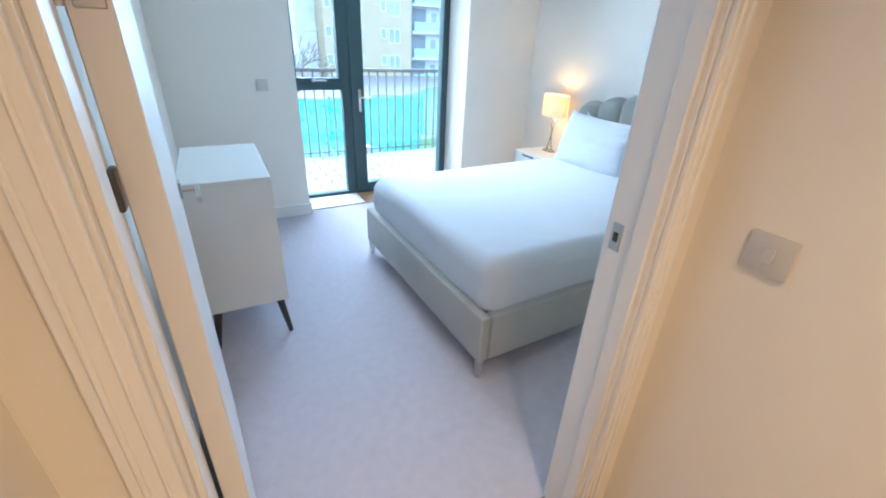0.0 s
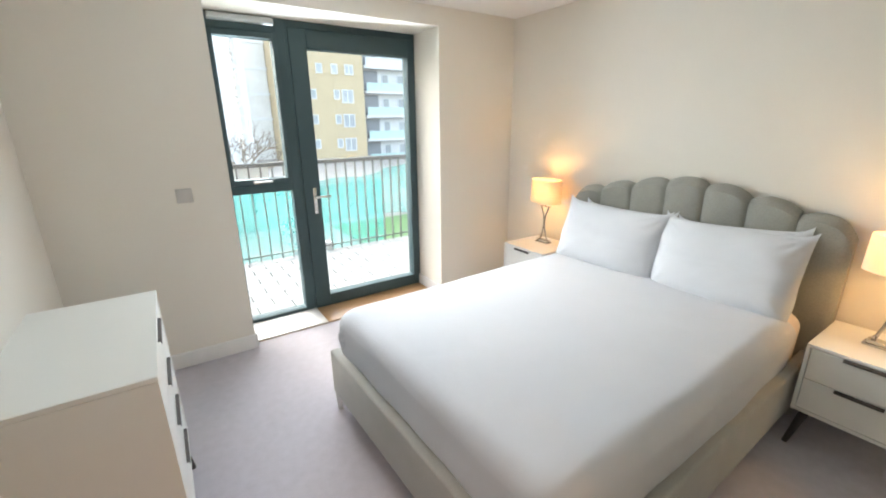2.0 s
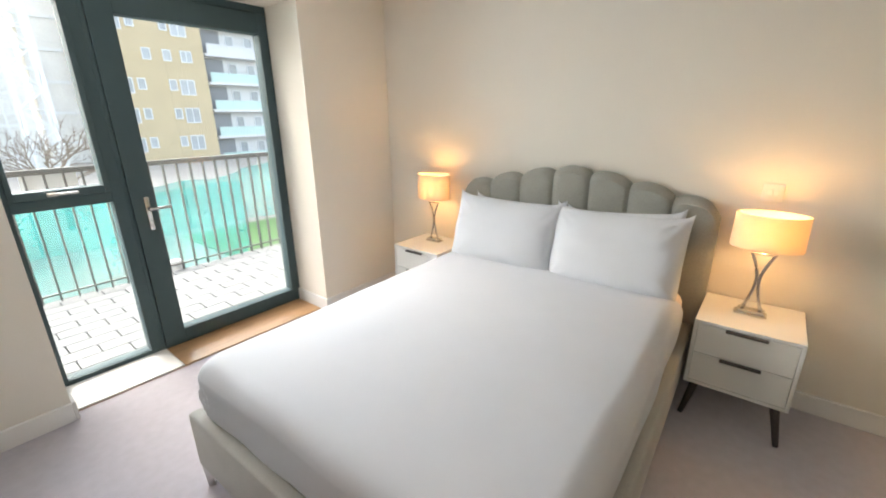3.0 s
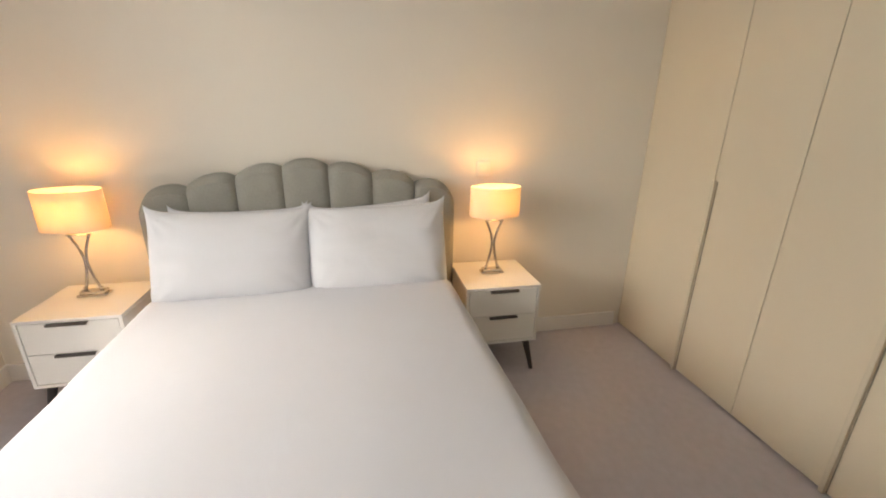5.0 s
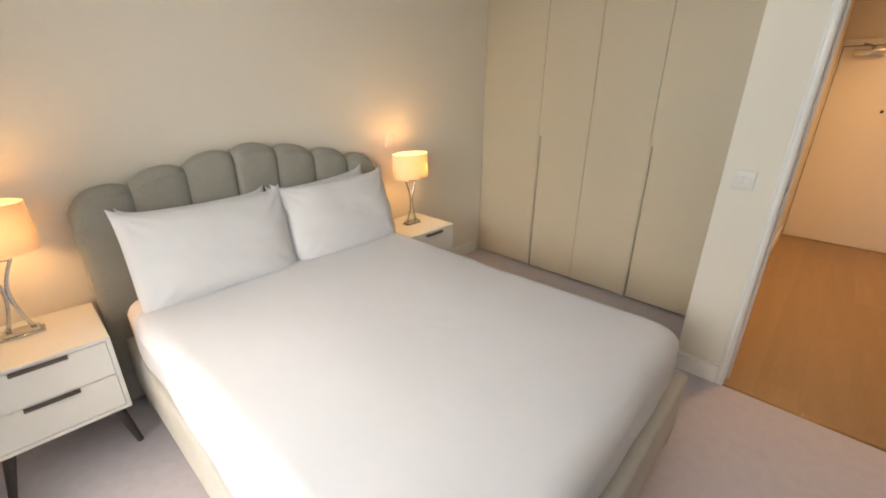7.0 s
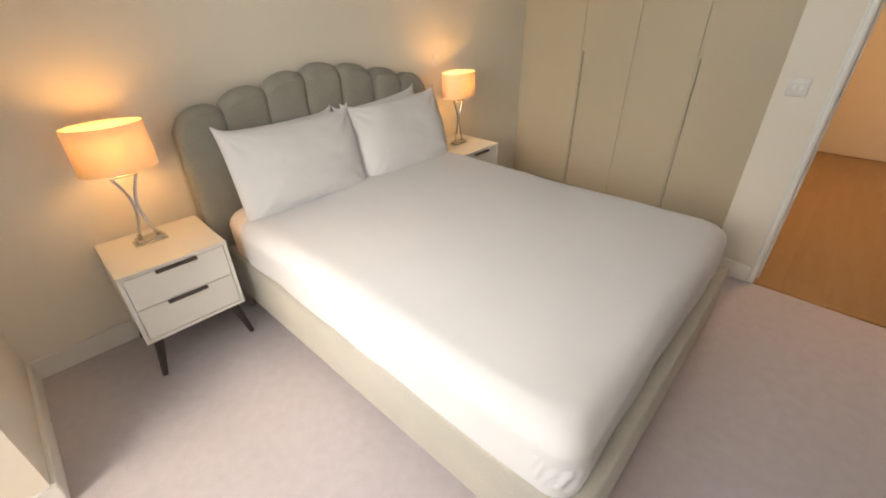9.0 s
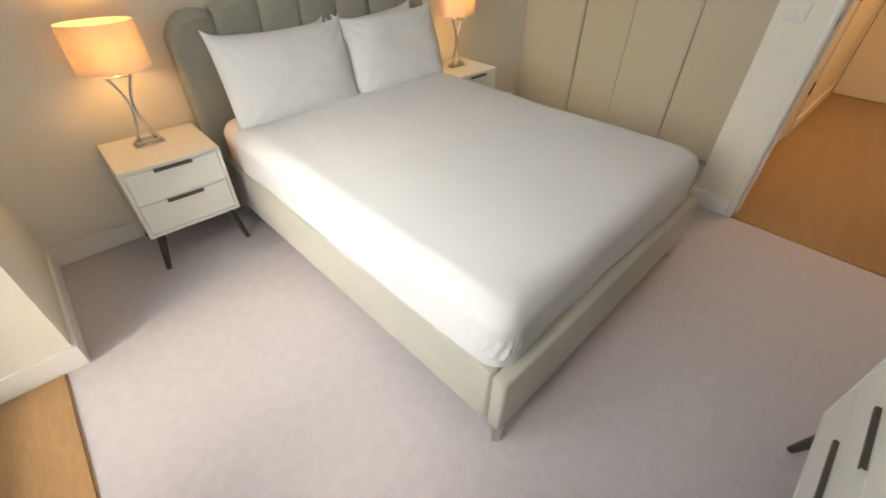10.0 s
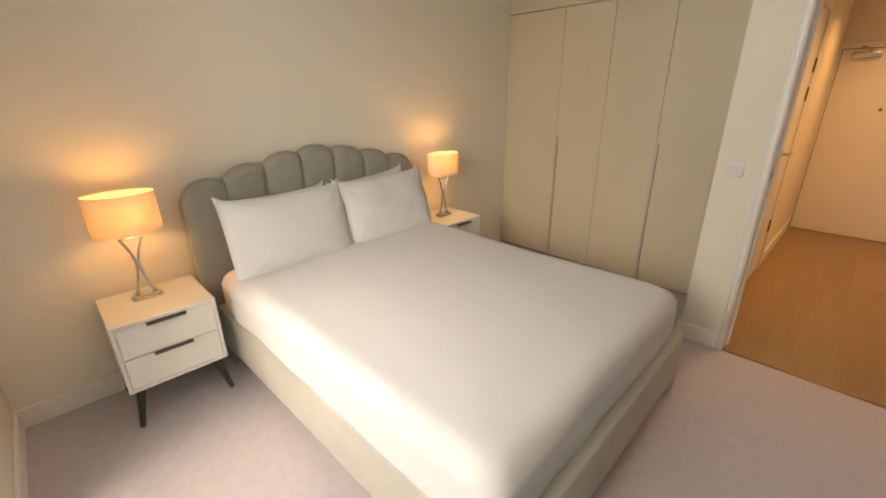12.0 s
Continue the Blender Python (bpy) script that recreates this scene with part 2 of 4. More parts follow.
def tube(bm, points, radius, sides=8, flat=1.0, ends=True):
    """A rod along points; radius a number or one for each point."""
    rings = []
    n = len(points)
    for i, p in enumerate(points):
        p = Vector(p)
        a, b = Vector(points[max(i - 1, 0)]), Vector(points[min(i + 1, n - 1)])
        d = (b - a).normalized()
        u = d.cross(Vector((0, 0, 1)) if abs(d.z) < 0.95 else Vector((0, 1, 0))).normalized()
        w = d.cross(u).normalized()
        r = radius[i] if isinstance(radius, (list, tuple)) else radius
        rings.append([bm.verts.new(p + u * (math.cos(2 * math.pi * k / sides) * r) + w * (math.sin(2 * math.pi * k / sides) * r * flat)) for k in range(sides)])
    for a, b in zip(rings, rings[1:]):
        for k in range(sides):
            bm.faces.new((a[k], a[(k + 1) % sides], b[(k + 1) % sides], b[k]))
    if ends:
        bm.faces.new(rings[0][::-1])
        bm.faces.new(rings[-1])
    return bm


def disc_bm(r, depth, sides=24, bevel=0.0):
    bm = bmesh.new()
    bmesh.ops.create_cone(bm, cap_ends=True, segments=sides, radius1=r, radius2=r, depth=depth)
    if bevel:
        bmesh.ops.bevel(bm, geom=[e for e in bm.edges if abs(e.verts[0].co.z - e.verts[1].co.z) < 1e-6], offset=bevel, segments=2, affect="EDGES")
    return bm


def taper_leg(top, bottom, r0, r1):
    return tube(bmesh.new(), [top, bottom], [r0, r1], sides=12)


# ---- the shell of the bedroom and the hall ----
XW, XE, YN, YS, ZC = -0.325, 2.985, 3.743, 0.662, 2.36   # bedroom faces
HX0, HX1, HY0, YH = -0.277, 0.92, -2.65, 0.53           # hall faces
DX0, DX1, DZ = -0.147, 0.793, 2.045                       # bedroom doorway
RX0, RX1, RZ = 0.604, 2.197, 2.225                        # window reveal
YF = 4.120                                              # inner face of the window frame

structure("floor", box(XW - 0.1, XE + 0.1, 0.658, YN, -0.1, 0.0), CARPET, "mauve-grey cut pile carpet across the bedroom", "carpet")
structure("floor_recess", box(1.04, XE + 0.1, -0.6, 0.658, -0.1, 0.0), CARPET, "mauve-grey carpet running up to the wardrobe", "carpet")
structure("wall_north", boxes([
    (XW - 0.14, RX0, YN, 4.22, -0.1, ZC), (RX1, XE + 0.14, YN, 4.22, -0.1, ZC), (RX0, RX1, YN, 4.22, RZ, ZC)]),
    WALL, "off-white painted wall with a deep window reveal", "wall")
structure("wall_east", box(XE, XE + 0.14, -0.7, YN, -0.1, ZC), WALL, "off-white painted wall behind the bed", "wall")
structure("wall_west", box(XW - 0.14, XW, YS, YN, -0.1, ZC), WALL, "off-white painted wall behind the chest", "wall")
structure("wall_south", boxes([
    (XW - 0.14, DX0 - 0.03, YH, YS, -0.1, ZC), (DX1 + 0.03, 1.04, YH, YS, -0.1, ZC), (DX0 - 0.03, DX1 + 0.03, YH, YS, DZ + 0.03, ZC),
    (HX1, 1.04, HY0, YH, -0.1, ZC)]), WALL, "off-white painted wall round the bedroom doorway", "wall")
structure("wall_wardrobe_back", box(1.04, XE, -0.74, -0.6, -0.1, ZC), WALL, "plain wall behind the wardrobe", "wall")
structure("wall_hall_west", box(HX0 - 0.14, HX0, HY0, YH, -0.1, ZC), WALL, "off-white painted hall wall", "wall")
structure("wall_hall_end", box(HX0 - 0.14, 1.04, HY0 - 0.14, HY0, -0.1, ZC), WALL, "off-white painted wall at the end of the hall", "wall")
structure("ceiling", boxes([(XW - 0.14, XE + 0.14, YH, 4.22, ZC, ZC + 0.15), (HX0 - 0.14, XE + 0.14, HY0 - 0.14, YH, ZC, ZC + 0.15)]), CEIL, "flat white painted ceiling", "ceiling")

# skirting boards with an eased top
def skirting(x0, x1, y0, y1, h=0.105):
    structure("baseboard", box(x0, x1, y0, y1, 0.0, h, bevel=0.003), GLOSSWHITE, "white painted skirting board along the wall", "skirting board")


ST = 0.016
skirting(XE - ST, XE, 0.09, YN)
skirting(RX1, XE - ST, YN - ST, YN)
skirting(RX1 - ST, RX1, YN - ST, YF)
skirting(XW, RX0, YN - ST, YN)
skirting(RX0, RX0 + ST, YN - ST, YF)
skirting(XW, XW + ST, YS, YN - ST)
skirting(DX1 + 0.0365, 1.04 + ST, YS, YS + ST)
skirting(1.04, 1.04 + ST, 0.09, YS)
skirting(HX1 - ST, HX1, -0.40, YH - 0.02)
skirting(HX1 - ST, HX1, HY0 + 0.027, -1.022)
skirting(HX0, HX0 + ST, HY0, YH)

# door linings and architraves
lining = thing("door_lining", pose(0, 0, 0), "white painted door lining with a stop bead", "door frame", kind="structure")
part("jamb", box(DX0 - 0.03, DX0, YH, YS, 0, DZ + 0.03, bevel=0.001), GLOSSWHITE, lining)
part("jamb", box(DX1, DX1 + 0.03, YH, YS, 0, DZ + 0.03, bevel=0.001), GLOSSWHITE, lining)
part("head", box(DX0, DX1, YH, YS, DZ, DZ + 0.03, bevel=0.001), GLOSSWHITE, lining)
part("stop_bead", box(DX0, DX0 + 0.012, YH + 0.012, YH + 0.055, 0, DZ, bevel=0.002), GLOSSWHITE, lining)
part("stop_bead", box(DX1 - 0.012, DX1, YH + 0.012, YH + 0.055, 0, DZ, bevel=0.002), GLOSSWHITE, lining)
part("stop_bead", box(DX0 + 0.012, DX1 - 0.012, YH + 0.012, YH + 0.055, DZ - 0.012, DZ, bevel=0.002), GLOSSWHITE, lining)


def architrave(side):
    """Stepped moulding round the doorway: a flat board with two raised beads."""
    bm = bmesh.new()
    bands = ((0.004, 0.036, 0.012), (0.010, 0.014, 0.0145), (0.024, 0.029, 0.015)) if side > 0 else ((0.006, 0.064, 0.013), (0.020, 0.026, 0.0165), (0.042, 0.050, 0.0175))
    for a, b, d in bands:
        y0, y1 = (YS, YS + d) if side > 0 else (YH - d, YH)
        add_box(bm, DX0 - b, DX0 - a, y0, y1, 0, DZ + b, bevel=0.0025)
        add_box(bm, DX1 + a, DX1 + b, y0, y1, 0, DZ + b, bevel=0.0025)
        add_box(bm, DX0 - a, DX1 + a, y0, y1, DZ + a, DZ + b, bevel=0.0025)
    structure("architrave", bm, GLOSSWHITE, "white stepped architrave round the doorway", "architrave")


architrave(1)
architrave(-1)
strip = structure("threshold", tube(bmesh.new(), [(DX0, 0.658, -0.006), (DX1, 0.658, -0.006)], 0.0125, sides=20), BRASSY, "thin rounded metal carpet threshold strip in the doorway", "threshold")
# added chrome dome that stands in for the glint on the metal strip
bm = bmesh.new()
bmesh.ops.create_uvsphere(bm, u_segments=16, v_segments=8, radius=0.006)
part("screw", bm, CHROME, strip, "small chrome dome added to give the strip a glint", at=pose(0.46, 0.658, 0.0055))

# ---- bedroom door, standing open ----
leaf_pose = pose(-0.142, 0.672, 0, 0, 0, 94.5)
door = thing("door_1", leaf_pose, "white flush bedroom door standing wide open", "door", kind="structure")
part("leaf", box(0, 0.926, -0.044, 0.0, 0.008, 2.035, bevel=0.002), GLOSSWHITE, door)


def lever_handle(parent, at, side, name="door_handle"):
    """Square rose, neck and flat lever; side is the way it sticks out along y, the lever points to -x."""
    bm = box(-0.026, 0.026, 0.0 if side > 0 else -0.009, 0.009 if side > 0 else 0.0, -0.026, 0.026, bevel=0.002)
    y = side * 0.05
    tube(bm, [(0, 0, 0), (0, y, 0)], 0.010, sides=12)
    add_box(bm, -0.128, 0.011, min(y - 0.007, y + 0.007), max(y - 0.007, y + 0.007), -0.011, 0.011, bevel=0.004, seg=2)
    return part(name, bm, STEEL, parent, "satin steel lever handle", at=at)


lever_handle(door, pose(0.866, -0.044, 1.02), -1)
lever_handle(door, pose(0.866, 0.0, 1.02), 1)
for z in (0.23, 1.545):
    bm = box(-0.003, 0.0, -0.038, -0.008, z - 0.05, z + 0.05, bevel=0.001)
    tube(bm, [(-0.006, 0.004, z - 0.05), (-0.006, 0.004, z + 0.05)], 0.007, sides=10)
    part("hinge", bm, STEEL, door, "satin steel butt hinge")
plate = box(DX1 - 0.003, DX1, 0.620, 0.650, 1.032, 1.104, bevel=0.001)
bm = box(DX0 - 0.001, DX0 + 0.007, 0.640, 0.664, 1.27, 1.325, bevel=0.002)
tagged(mesh_object("door_catch", bm, DARK_METAL), "small dark catch on the hinge side of the door lining", "catch")
strike = tagged(mesh_object("strike_plate", plate, STEEL), "small satin steel latch plate in the door lining", "latch plate")
# dark patch on the plate paints the darkness of the hole
part("latch_hole", box(DX1 - 0.0045, DX1 - 0.0031, 0.629, 0.642, 1.056, 1.080), DARK_GAP, strike)


def wall_plate(name, m, label, category, rockers=1, w=0.086, outlet=False, mat=None):
    """A moulded plate, its face along local -y."""
    ob = thing(name, m, label, category)
    mat = mat or SOCKET
    part("plate", box(-w / 2, w / 2, -0.009, 0, -0.043, 0.043, bevel=0.003, seg=2), mat, ob)
    for k in range(rockers):
        cx = (k - (rockers - 1) / 2) * 0.028
        part("rocker", box(cx - 0.011, cx + 0.011, -0.0125, -0.009, -0.017, 0.017, bevel=0.0015), mat, ob)
    if outlet:
        bm = bmesh.new()
        for dx, dz in ((0, 0.018), (-0.011, -0.004), (0.011, -0.004)):
            add_box(bm, dx - 0.003, dx + 0.003, -0.0105, -0.0095, dz - 0.004, dz + 0.004)
        # dark patches paint the darkness of the holes
        part("pin_holes", bm, DARK_GAP, ob)
    return ob


wall_plate("light_switch", pose(HX1, 0.371, 1.118, 0, 0, -90), "satin grey metal light switch on the hall wall", "light switch")
wall_plate("light_switch", pose(0.950, YS, 1.087, 0, 0, 180), "pale satin double light switch beside the doorway", "light switch", rockers=2, mat=PALE_PLATE)
wall_plate("wall_plate", pose(0.345, YN, 1.116), "satin grey blank wall plate beside the window", "wall plate", rockers=0)
wall_plate("light_switch", pose(XE, 1.10, 1.117, 0, 0, -90), "pale satin bedside switch above the lamp", "light switch", rockers=2, mat=PALE_PLATE)

# ---- hall: end door, side door, floor under planks ----
structure("hall_floor", box(HX0 - 0.1, HX1 + 0.1, HY0 - 0.1, 0.657, -0.1, -0.012), DARK_GAP, "oak laminate floor of the hall", "floor")
entry = thing("door_3", pose(0, HY0, 0), "white flush entrance door at the hall's end", "door", kind="structure")
EX0, EX1, EZ = 0.04, 0.898, 1.845
part("leaf", box(EX0, EX1, 0.0, 0.012, 0.006, EZ, bevel=0.002), GLOSSWHITE, entry)
part("door_frame", boxes([(EX1 + 0.006, EX1 + 0.021, 0, 0.026, 0, EZ + 0.06), (EX0 - 0.055, EX0 - 0.006, 0, 0.026, 0, EZ + 0.06), (EX0 - 0.006, EX1 + 0.006, 0, 0.026, EZ + 0.006, EZ + 0.06)], bevel=0.002), GLOSSWHITE, entry)
# dark strips paint the shade in the shallow gap round the leaf
part("door_gap", boxes([(EX1, EX1 + 0.006, 0, 0.004, 0, EZ), (EX0, EX1, 0, 0.004, EZ, EZ + 0.006)]), DARK_GAP, entry)
for z in (0.17, 0.98, 1.66):
    part("hinge", box(EX1 - 0.006, EX1 + 0.012, 0.010, 0.024, z - 0.05, z + 0.05, bevel=0.002), STEEL, entry, "satin steel hinge")
bm = box(0.61, 0.82, 0.013, 0.06, EZ - 0.085, EZ - 0.03, bevel=0.006, seg=2)
tube(bm, [(0.70, 0.05, EZ - 0.03), (0.68, 0.10, EZ - 0.015), (0.76, 0.03, EZ + 0.02)], 0.009, sides=8)
part("door_closer", bm, STEEL, entry, "grey overhead door closer")
part("spyhole", disc_bm(0.013, 0.014, 16), DARK_METAL, entry, at=pose(0.49, 0.014, 1.29, 90))

side = thing("door_4", pose(HX1, 0, 0), "white flush cupboard door in the hall wall", "door", kind="structure")
SY0, SY1 = -0.960, -0.462
part("leaf", box(-0.008, 0.0, SY0, SY1, 0.006, 2.0, bevel=0.002), GLOSSWHITE, side)
part("door_frame", boxes([(-0.022, 0, SY0 - 0.06, SY0 - 0.006, 0, 2.06), (-0.022, 0, SY1 + 0.006, SY1 + 0.06, 0, 2.06), (-0.022, 0, SY0 - 0.006, SY1 + 0.006, 2.006, 2.06)], bevel=0.002), GLOSSWHITE, side)
# the shade beside the leaf is painted with dark strips here too
part("door_gap", boxes([(-0.004, 0, SY0 - 0.006, SY0, 0, 2.0), (-0.004, 0, SY1, SY1 + 0.006, 0, 2.0)]), DARK_GAP, side)
lever_handle(side, pose(-0.008, SY1 - 0.07, 1.045, 0, 0, 90), 1)
for z in (0.40, 1.45, 1.65):
    part("hinge", box(-0.020, -0.006, SY0 - 0.010, SY0 + 0.006, z - 0.05, z + 0.05, bevel=0.002), DARK_METAL, side, "dark steel hinge")

# ---- the window and the balcony door ----
YR = 3.808
structure("floor_strip", box(RX0 + 0.001, RX1 - 0.001, YN, YR, -0.1, 0.0), CARPET, "mauve-grey carpet edge in the window reveal", "carpet")
structure("window_board", box(RX0, RX1, YR, YF + 0.03, -0.1, -0.002), DARK_GAP, "floor of the window reveal", "floor")
structure("window_sill", box(1.160, RX1 - ST, YR + 0.004, YF, -0.002, 0.008, bevel=0.002), OAK_SILL, "oak laminate board in the window reveal", "sill")
structure("window_sill", box(RX0 + ST, 1.157, YR + 0.004, YF, -0.002, 0.012, bevel=0.002), GLOSSWHITE, "glossy white board in the window reveal", "sill")
structure("carpet_bar", box(RX0 + ST, RX1 - ST, YR - 0.002, YR + 0.003, 0.0, 0.004, bevel=0.001), OAK_SILL, "thin dark carpet trim along the reveal", "trim")

win = thing("window_1", pose(0, YF, 0), "anthracite window with an opening top light and a fixed lower pane", "window", kind="structure")
FD = 0.09
MX0, MX1 = 1.078, 1.138
part("window_frame", boxes([
    (RX0, 0.652, 0, FD, 0.0, RZ), (0.652, MX0, 0, FD, 0.0, 0.036), (0.652, MX0, 0, FD, 2.128, RZ), (MX0, MX1, 0, FD, 0.0, RZ)], bevel=0.0015), ANTHRACITE, win)
part("transom", box(0.652, MX0, 0.002, FD, 1.031, 1.090, bevel=0.0015), ANTHRACITE, win)
sash = part("sash", boxes([
    (0.6525, 0.676, -0.012, FD - 0.01, 1.092, 2.126), (1.050, MX0 - 0.0005, -0.012, FD - 0.01, 1.092, 2.126),
    (0.676, 1.050, -0.012, FD - 0.01, 1.092, 1.134), (0.676, 1.050, -0.012, FD - 0.01, 2.088, 2.126)], bevel=0.002), ANTHRACITE, win)
bm = box(0.80, 0.84, -0.024, -0.012, 1.103, 1.125, bevel=0.003)
add_box(bm, 0.80, 0.93, -0.042, -0.026, 1.108, 1.122, bevel=0.005, seg=2)
part("sash_handle", bm, STEEL, sash, "chrome sash handle")
for x0, x1, z0, z1 in ((0.652, MX0, 0.036, 1.031), (0.67, 1.056, 1.130, 2.092)):
    p = part("pane", box(x0, x1, 0.016, 0.022, z0, z1), GLASS, win)
    p.visible_shadow = False
bm = box(0.658, 1.066, -0.035, 0.0, 2.172, 2.216, bevel=0.006, seg=2)
add_box(bm, 0.658, 1.066, -0.041, -0.035, 2.178, 2.194, bevel=0.002)
part("trickle_vent", bm, VENT, win, "pale grey trickle vent")

bdoor = thing("door_2", pose(0, YF, 0), "anthracite glazed balcony door, closed", "balcony door", kind="structure")
part("door_frame", boxes([
    (MX1, 1.158, 0, FD, 0.0, RZ), (2.180, RX1, 0, FD, 0.0, RZ), (1.158, 2.180, 0, FD, 0.0, 0.022), (1.158, 2.180, 0, FD, 2.178, RZ)], bevel=0.0015), ANTHRACITE, bdoor)
part("door_leaf", boxes([
    (1.161, 1.286, -0.010, FD - 0.005, 0.026, 2.175), (2.124, 2.177, -0.010, FD - 0.005, 0.026, 2.175),
    (1.286, 2.124, -0.010, FD - 0.005, 0.026, 0.110), (1.286, 2.124, -0.010, FD - 0.005, 2.046, 2.175)], bevel=0.0025), ANTHRACITE, bdoor)
p = part("pane", box(1.280, 2.130, 0.016, 0.022, 0.105, 2.051), GLASS, bdoor)
p.visible_shadow = False
bm = box(1.222, 1.252, -0.022, -0.010, 0.828, 1.038, bevel=0.006, seg=2)
tube(bm, [(1.237, -0.015, 0.965), (1.237, -0.058, 0.965)], 0.009, sides=10)
add_box(bm, 1.227, 1.354, -0.066, -0.050, 0.955, 0.975, bevel=0.006, seg=2)
add_box(bm, 1.232, 1.242, -0.026, -0.022, 0.865, 0.890, bevel=0.002)
part("door_handle", bm, CHROME, bdoor, "chrome lever handle on a long plate")

# ---- built-in wardrobe ----
YW = 0.048
ward = thing("wardrobe", pose(0, 0, 0), "greige four-door built-in wardrobe filling the recess", "wardrobe")
part("carcass", boxes([(1.041, 2.984, -0.59, YW - 0.022, 0.02, 2.112)]), WARD_IN, ward)
part("plinth", box(1.041, 2.984, -0.57, YW - 0.03, 0.0, 0.02), DARK_GAP, ward, "dark recessed plinth")
part("top_panel", box(1.041, 2.984, -0.59, YW, 2.118, ZC - 0.002, bevel=0.001), GREIGE, ward, "greige fixed panel above the doors")
EDGES = (2.983, 2.426, 2.015, 1.587, 1.043)
for k in range(4):
    x1, x0 = EDGES[k] - 0.0014, EDGES[k + 1] + 0.0014
    d = part("wardrobe_door", box(x0, x1, YW - 0.02, YW, 0.016, 2.112, bevel=0.0012), GREIGE, ward)
    if k in (1, 3):
        bm = box(x1 - 0.021, x1 - 0.002, YW, YW + 0.019, 0.012, 1.119, bevel=0.003, seg=2)
        # dark strip laid on the door face as the pull's painted shadow
        part("finger_groove", box(x1 - 0.0255, x1 - 0.0215, YW + 0.0002, YW + 0.002, 0.016, 1.117), WARD_IN, d, "thin dark strip painting the shadow beside the pull")
        part("handle", bm, GREIGE_EDGE, d, "long vertical profile handle")

# ---- the bed ----
bed_pose = pose(0.858, 2.027, 0, 0, 0, 1.4)
bed = thing("bed", bed_pose, "grey velvet double bed frame with a scalloped headboard", "bed")
BW, BT, RZ0, RZ1 = 0.762, 0.055, 0.108, 0.364
part("foot_rail", box(0.0, BT, -BW, BW, RZ0, RZ1, bevel=0.012, seg=3), VELVET, bed)
for s in (-1, 1):
    part("side_rail", box(BT + 0.001, 2.03, min(s * BW, s * (BW - BT)), max(s * BW, s * (BW - BT)), RZ0, RZ1, bevel=0.014, seg=3), VELVET, bed)
    for u in (0.026, 1.96):
        bm = tube(bmesh.new(), [(u, s * (BW - 0.03), RZ0 + 0.004), (u, s * (BW - 0.028), 0.0)], [0.027, 0.019], sides=4)
        part("leg", bm, STEEL, bed, "brushed steel tapered leg")
    part("seam", box(BT - 0.006, BT - 0.003, min(s * BW - 0.001, s * BW + 0.001), max(s * BW - 0.001, s * BW + 0.001), RZ0 + 0.012, RZ1 - 0.014), VELVET_HEAD, bed)
part("slat_base", box(BT + 0.002, 2.02, -BW + BT + 0.002, BW - BT - 0.002, 0.24, 0.285), SLAT, bed)


def channel(width, h_in, h_out, side_sign, depth=0.105, bulge=0.019, shoulder=0.0):
    """One padded upright channel of the headboard; its face looks along -x; top arched."""
    bm = bmesh.new()
    n, m = 14, 16
    front = []
    for j in range(m + 1):
        row = []
        for i in range(n + 1):
            s = -1 + 2 * i / n
            top = h_in + (h_out - h_in) * (0.5 + 0.5 * s * side_sign) - 0.036 * abs(s) ** 2.4 - shoulder * max(0.0, (s * side_sign - 0.1) / 0.9) ** 2.6
            q = j / m
            z = 0.03 + (top - 0.03) * (1 - (1 - q) ** 1.6)
            puff = bulge * max(0.0, 1 - abs(s) ** 3.0) ** 0.5
            edge = max(0.0, 1 - (top - z) / 0.04)
            x = -depth * 0.62 - puff
            x = x * (1 - edge ** 2) + (-depth * 0.30) * edge ** 2
            row.append(bm.verts.new((x, s * width / 2, z)))
        front.append(row)
    back = [[bm.verts.new((0.0, v.co.y, v.co.z)) for v in row] for row in front]
    for j in range(m):
        for i in range(n):
            bm.faces.new((front[j][i], front[j][i + 1], front[j + 1][i + 1], front[j + 1][i]))
            bm.faces.new((back[j][i], back[j + 1][i], back[j + 1][i + 1], back[j][i + 1]))
        bm.faces.new((front[j][0], front[j + 1][0], back[j + 1][0], back[j][0]))
        bm.faces.new((front[j][n], back[j][n], back[j + 1][n], front[j + 1][n]))
    for i in range(n):
        bm.faces.new((front[m][i], front[m][i + 1], back[m][i + 1], back[m][i]))
        bm.faces.new((front[0][i], back[0][i], back[0][i + 1], front[0][i + 1]))
    return bm


HB_X = 2.112
W = 0.2285
heights = (1.068, 1.122, 1.166, 1.190, 1.166, 1.122, 1.068)
head = part("headboard", box(HB_X - 0.02, HB_X, -3.4 * W, 3.4 * W, 0.04, 0.98), VELVET_HEAD, bed, "scalloped channel-tufted headboard")
for k in range(7):
    v = (k - 3) * W
    sg = 0 if k == 3 else (1 if k > 3 else -1)
    part("channel_panel", channel(W - 0.0015, heights[k] + 0.018, heights[k] - 0.022, sg, shoulder=0.045 if k in (0, 6) else 0.0) if sg else channel(W - 0.0015, heights[k], heights[k], 1), VELVET_HEAD, head, at=pose(HB_X - 0.012, v + 0.008, 0))


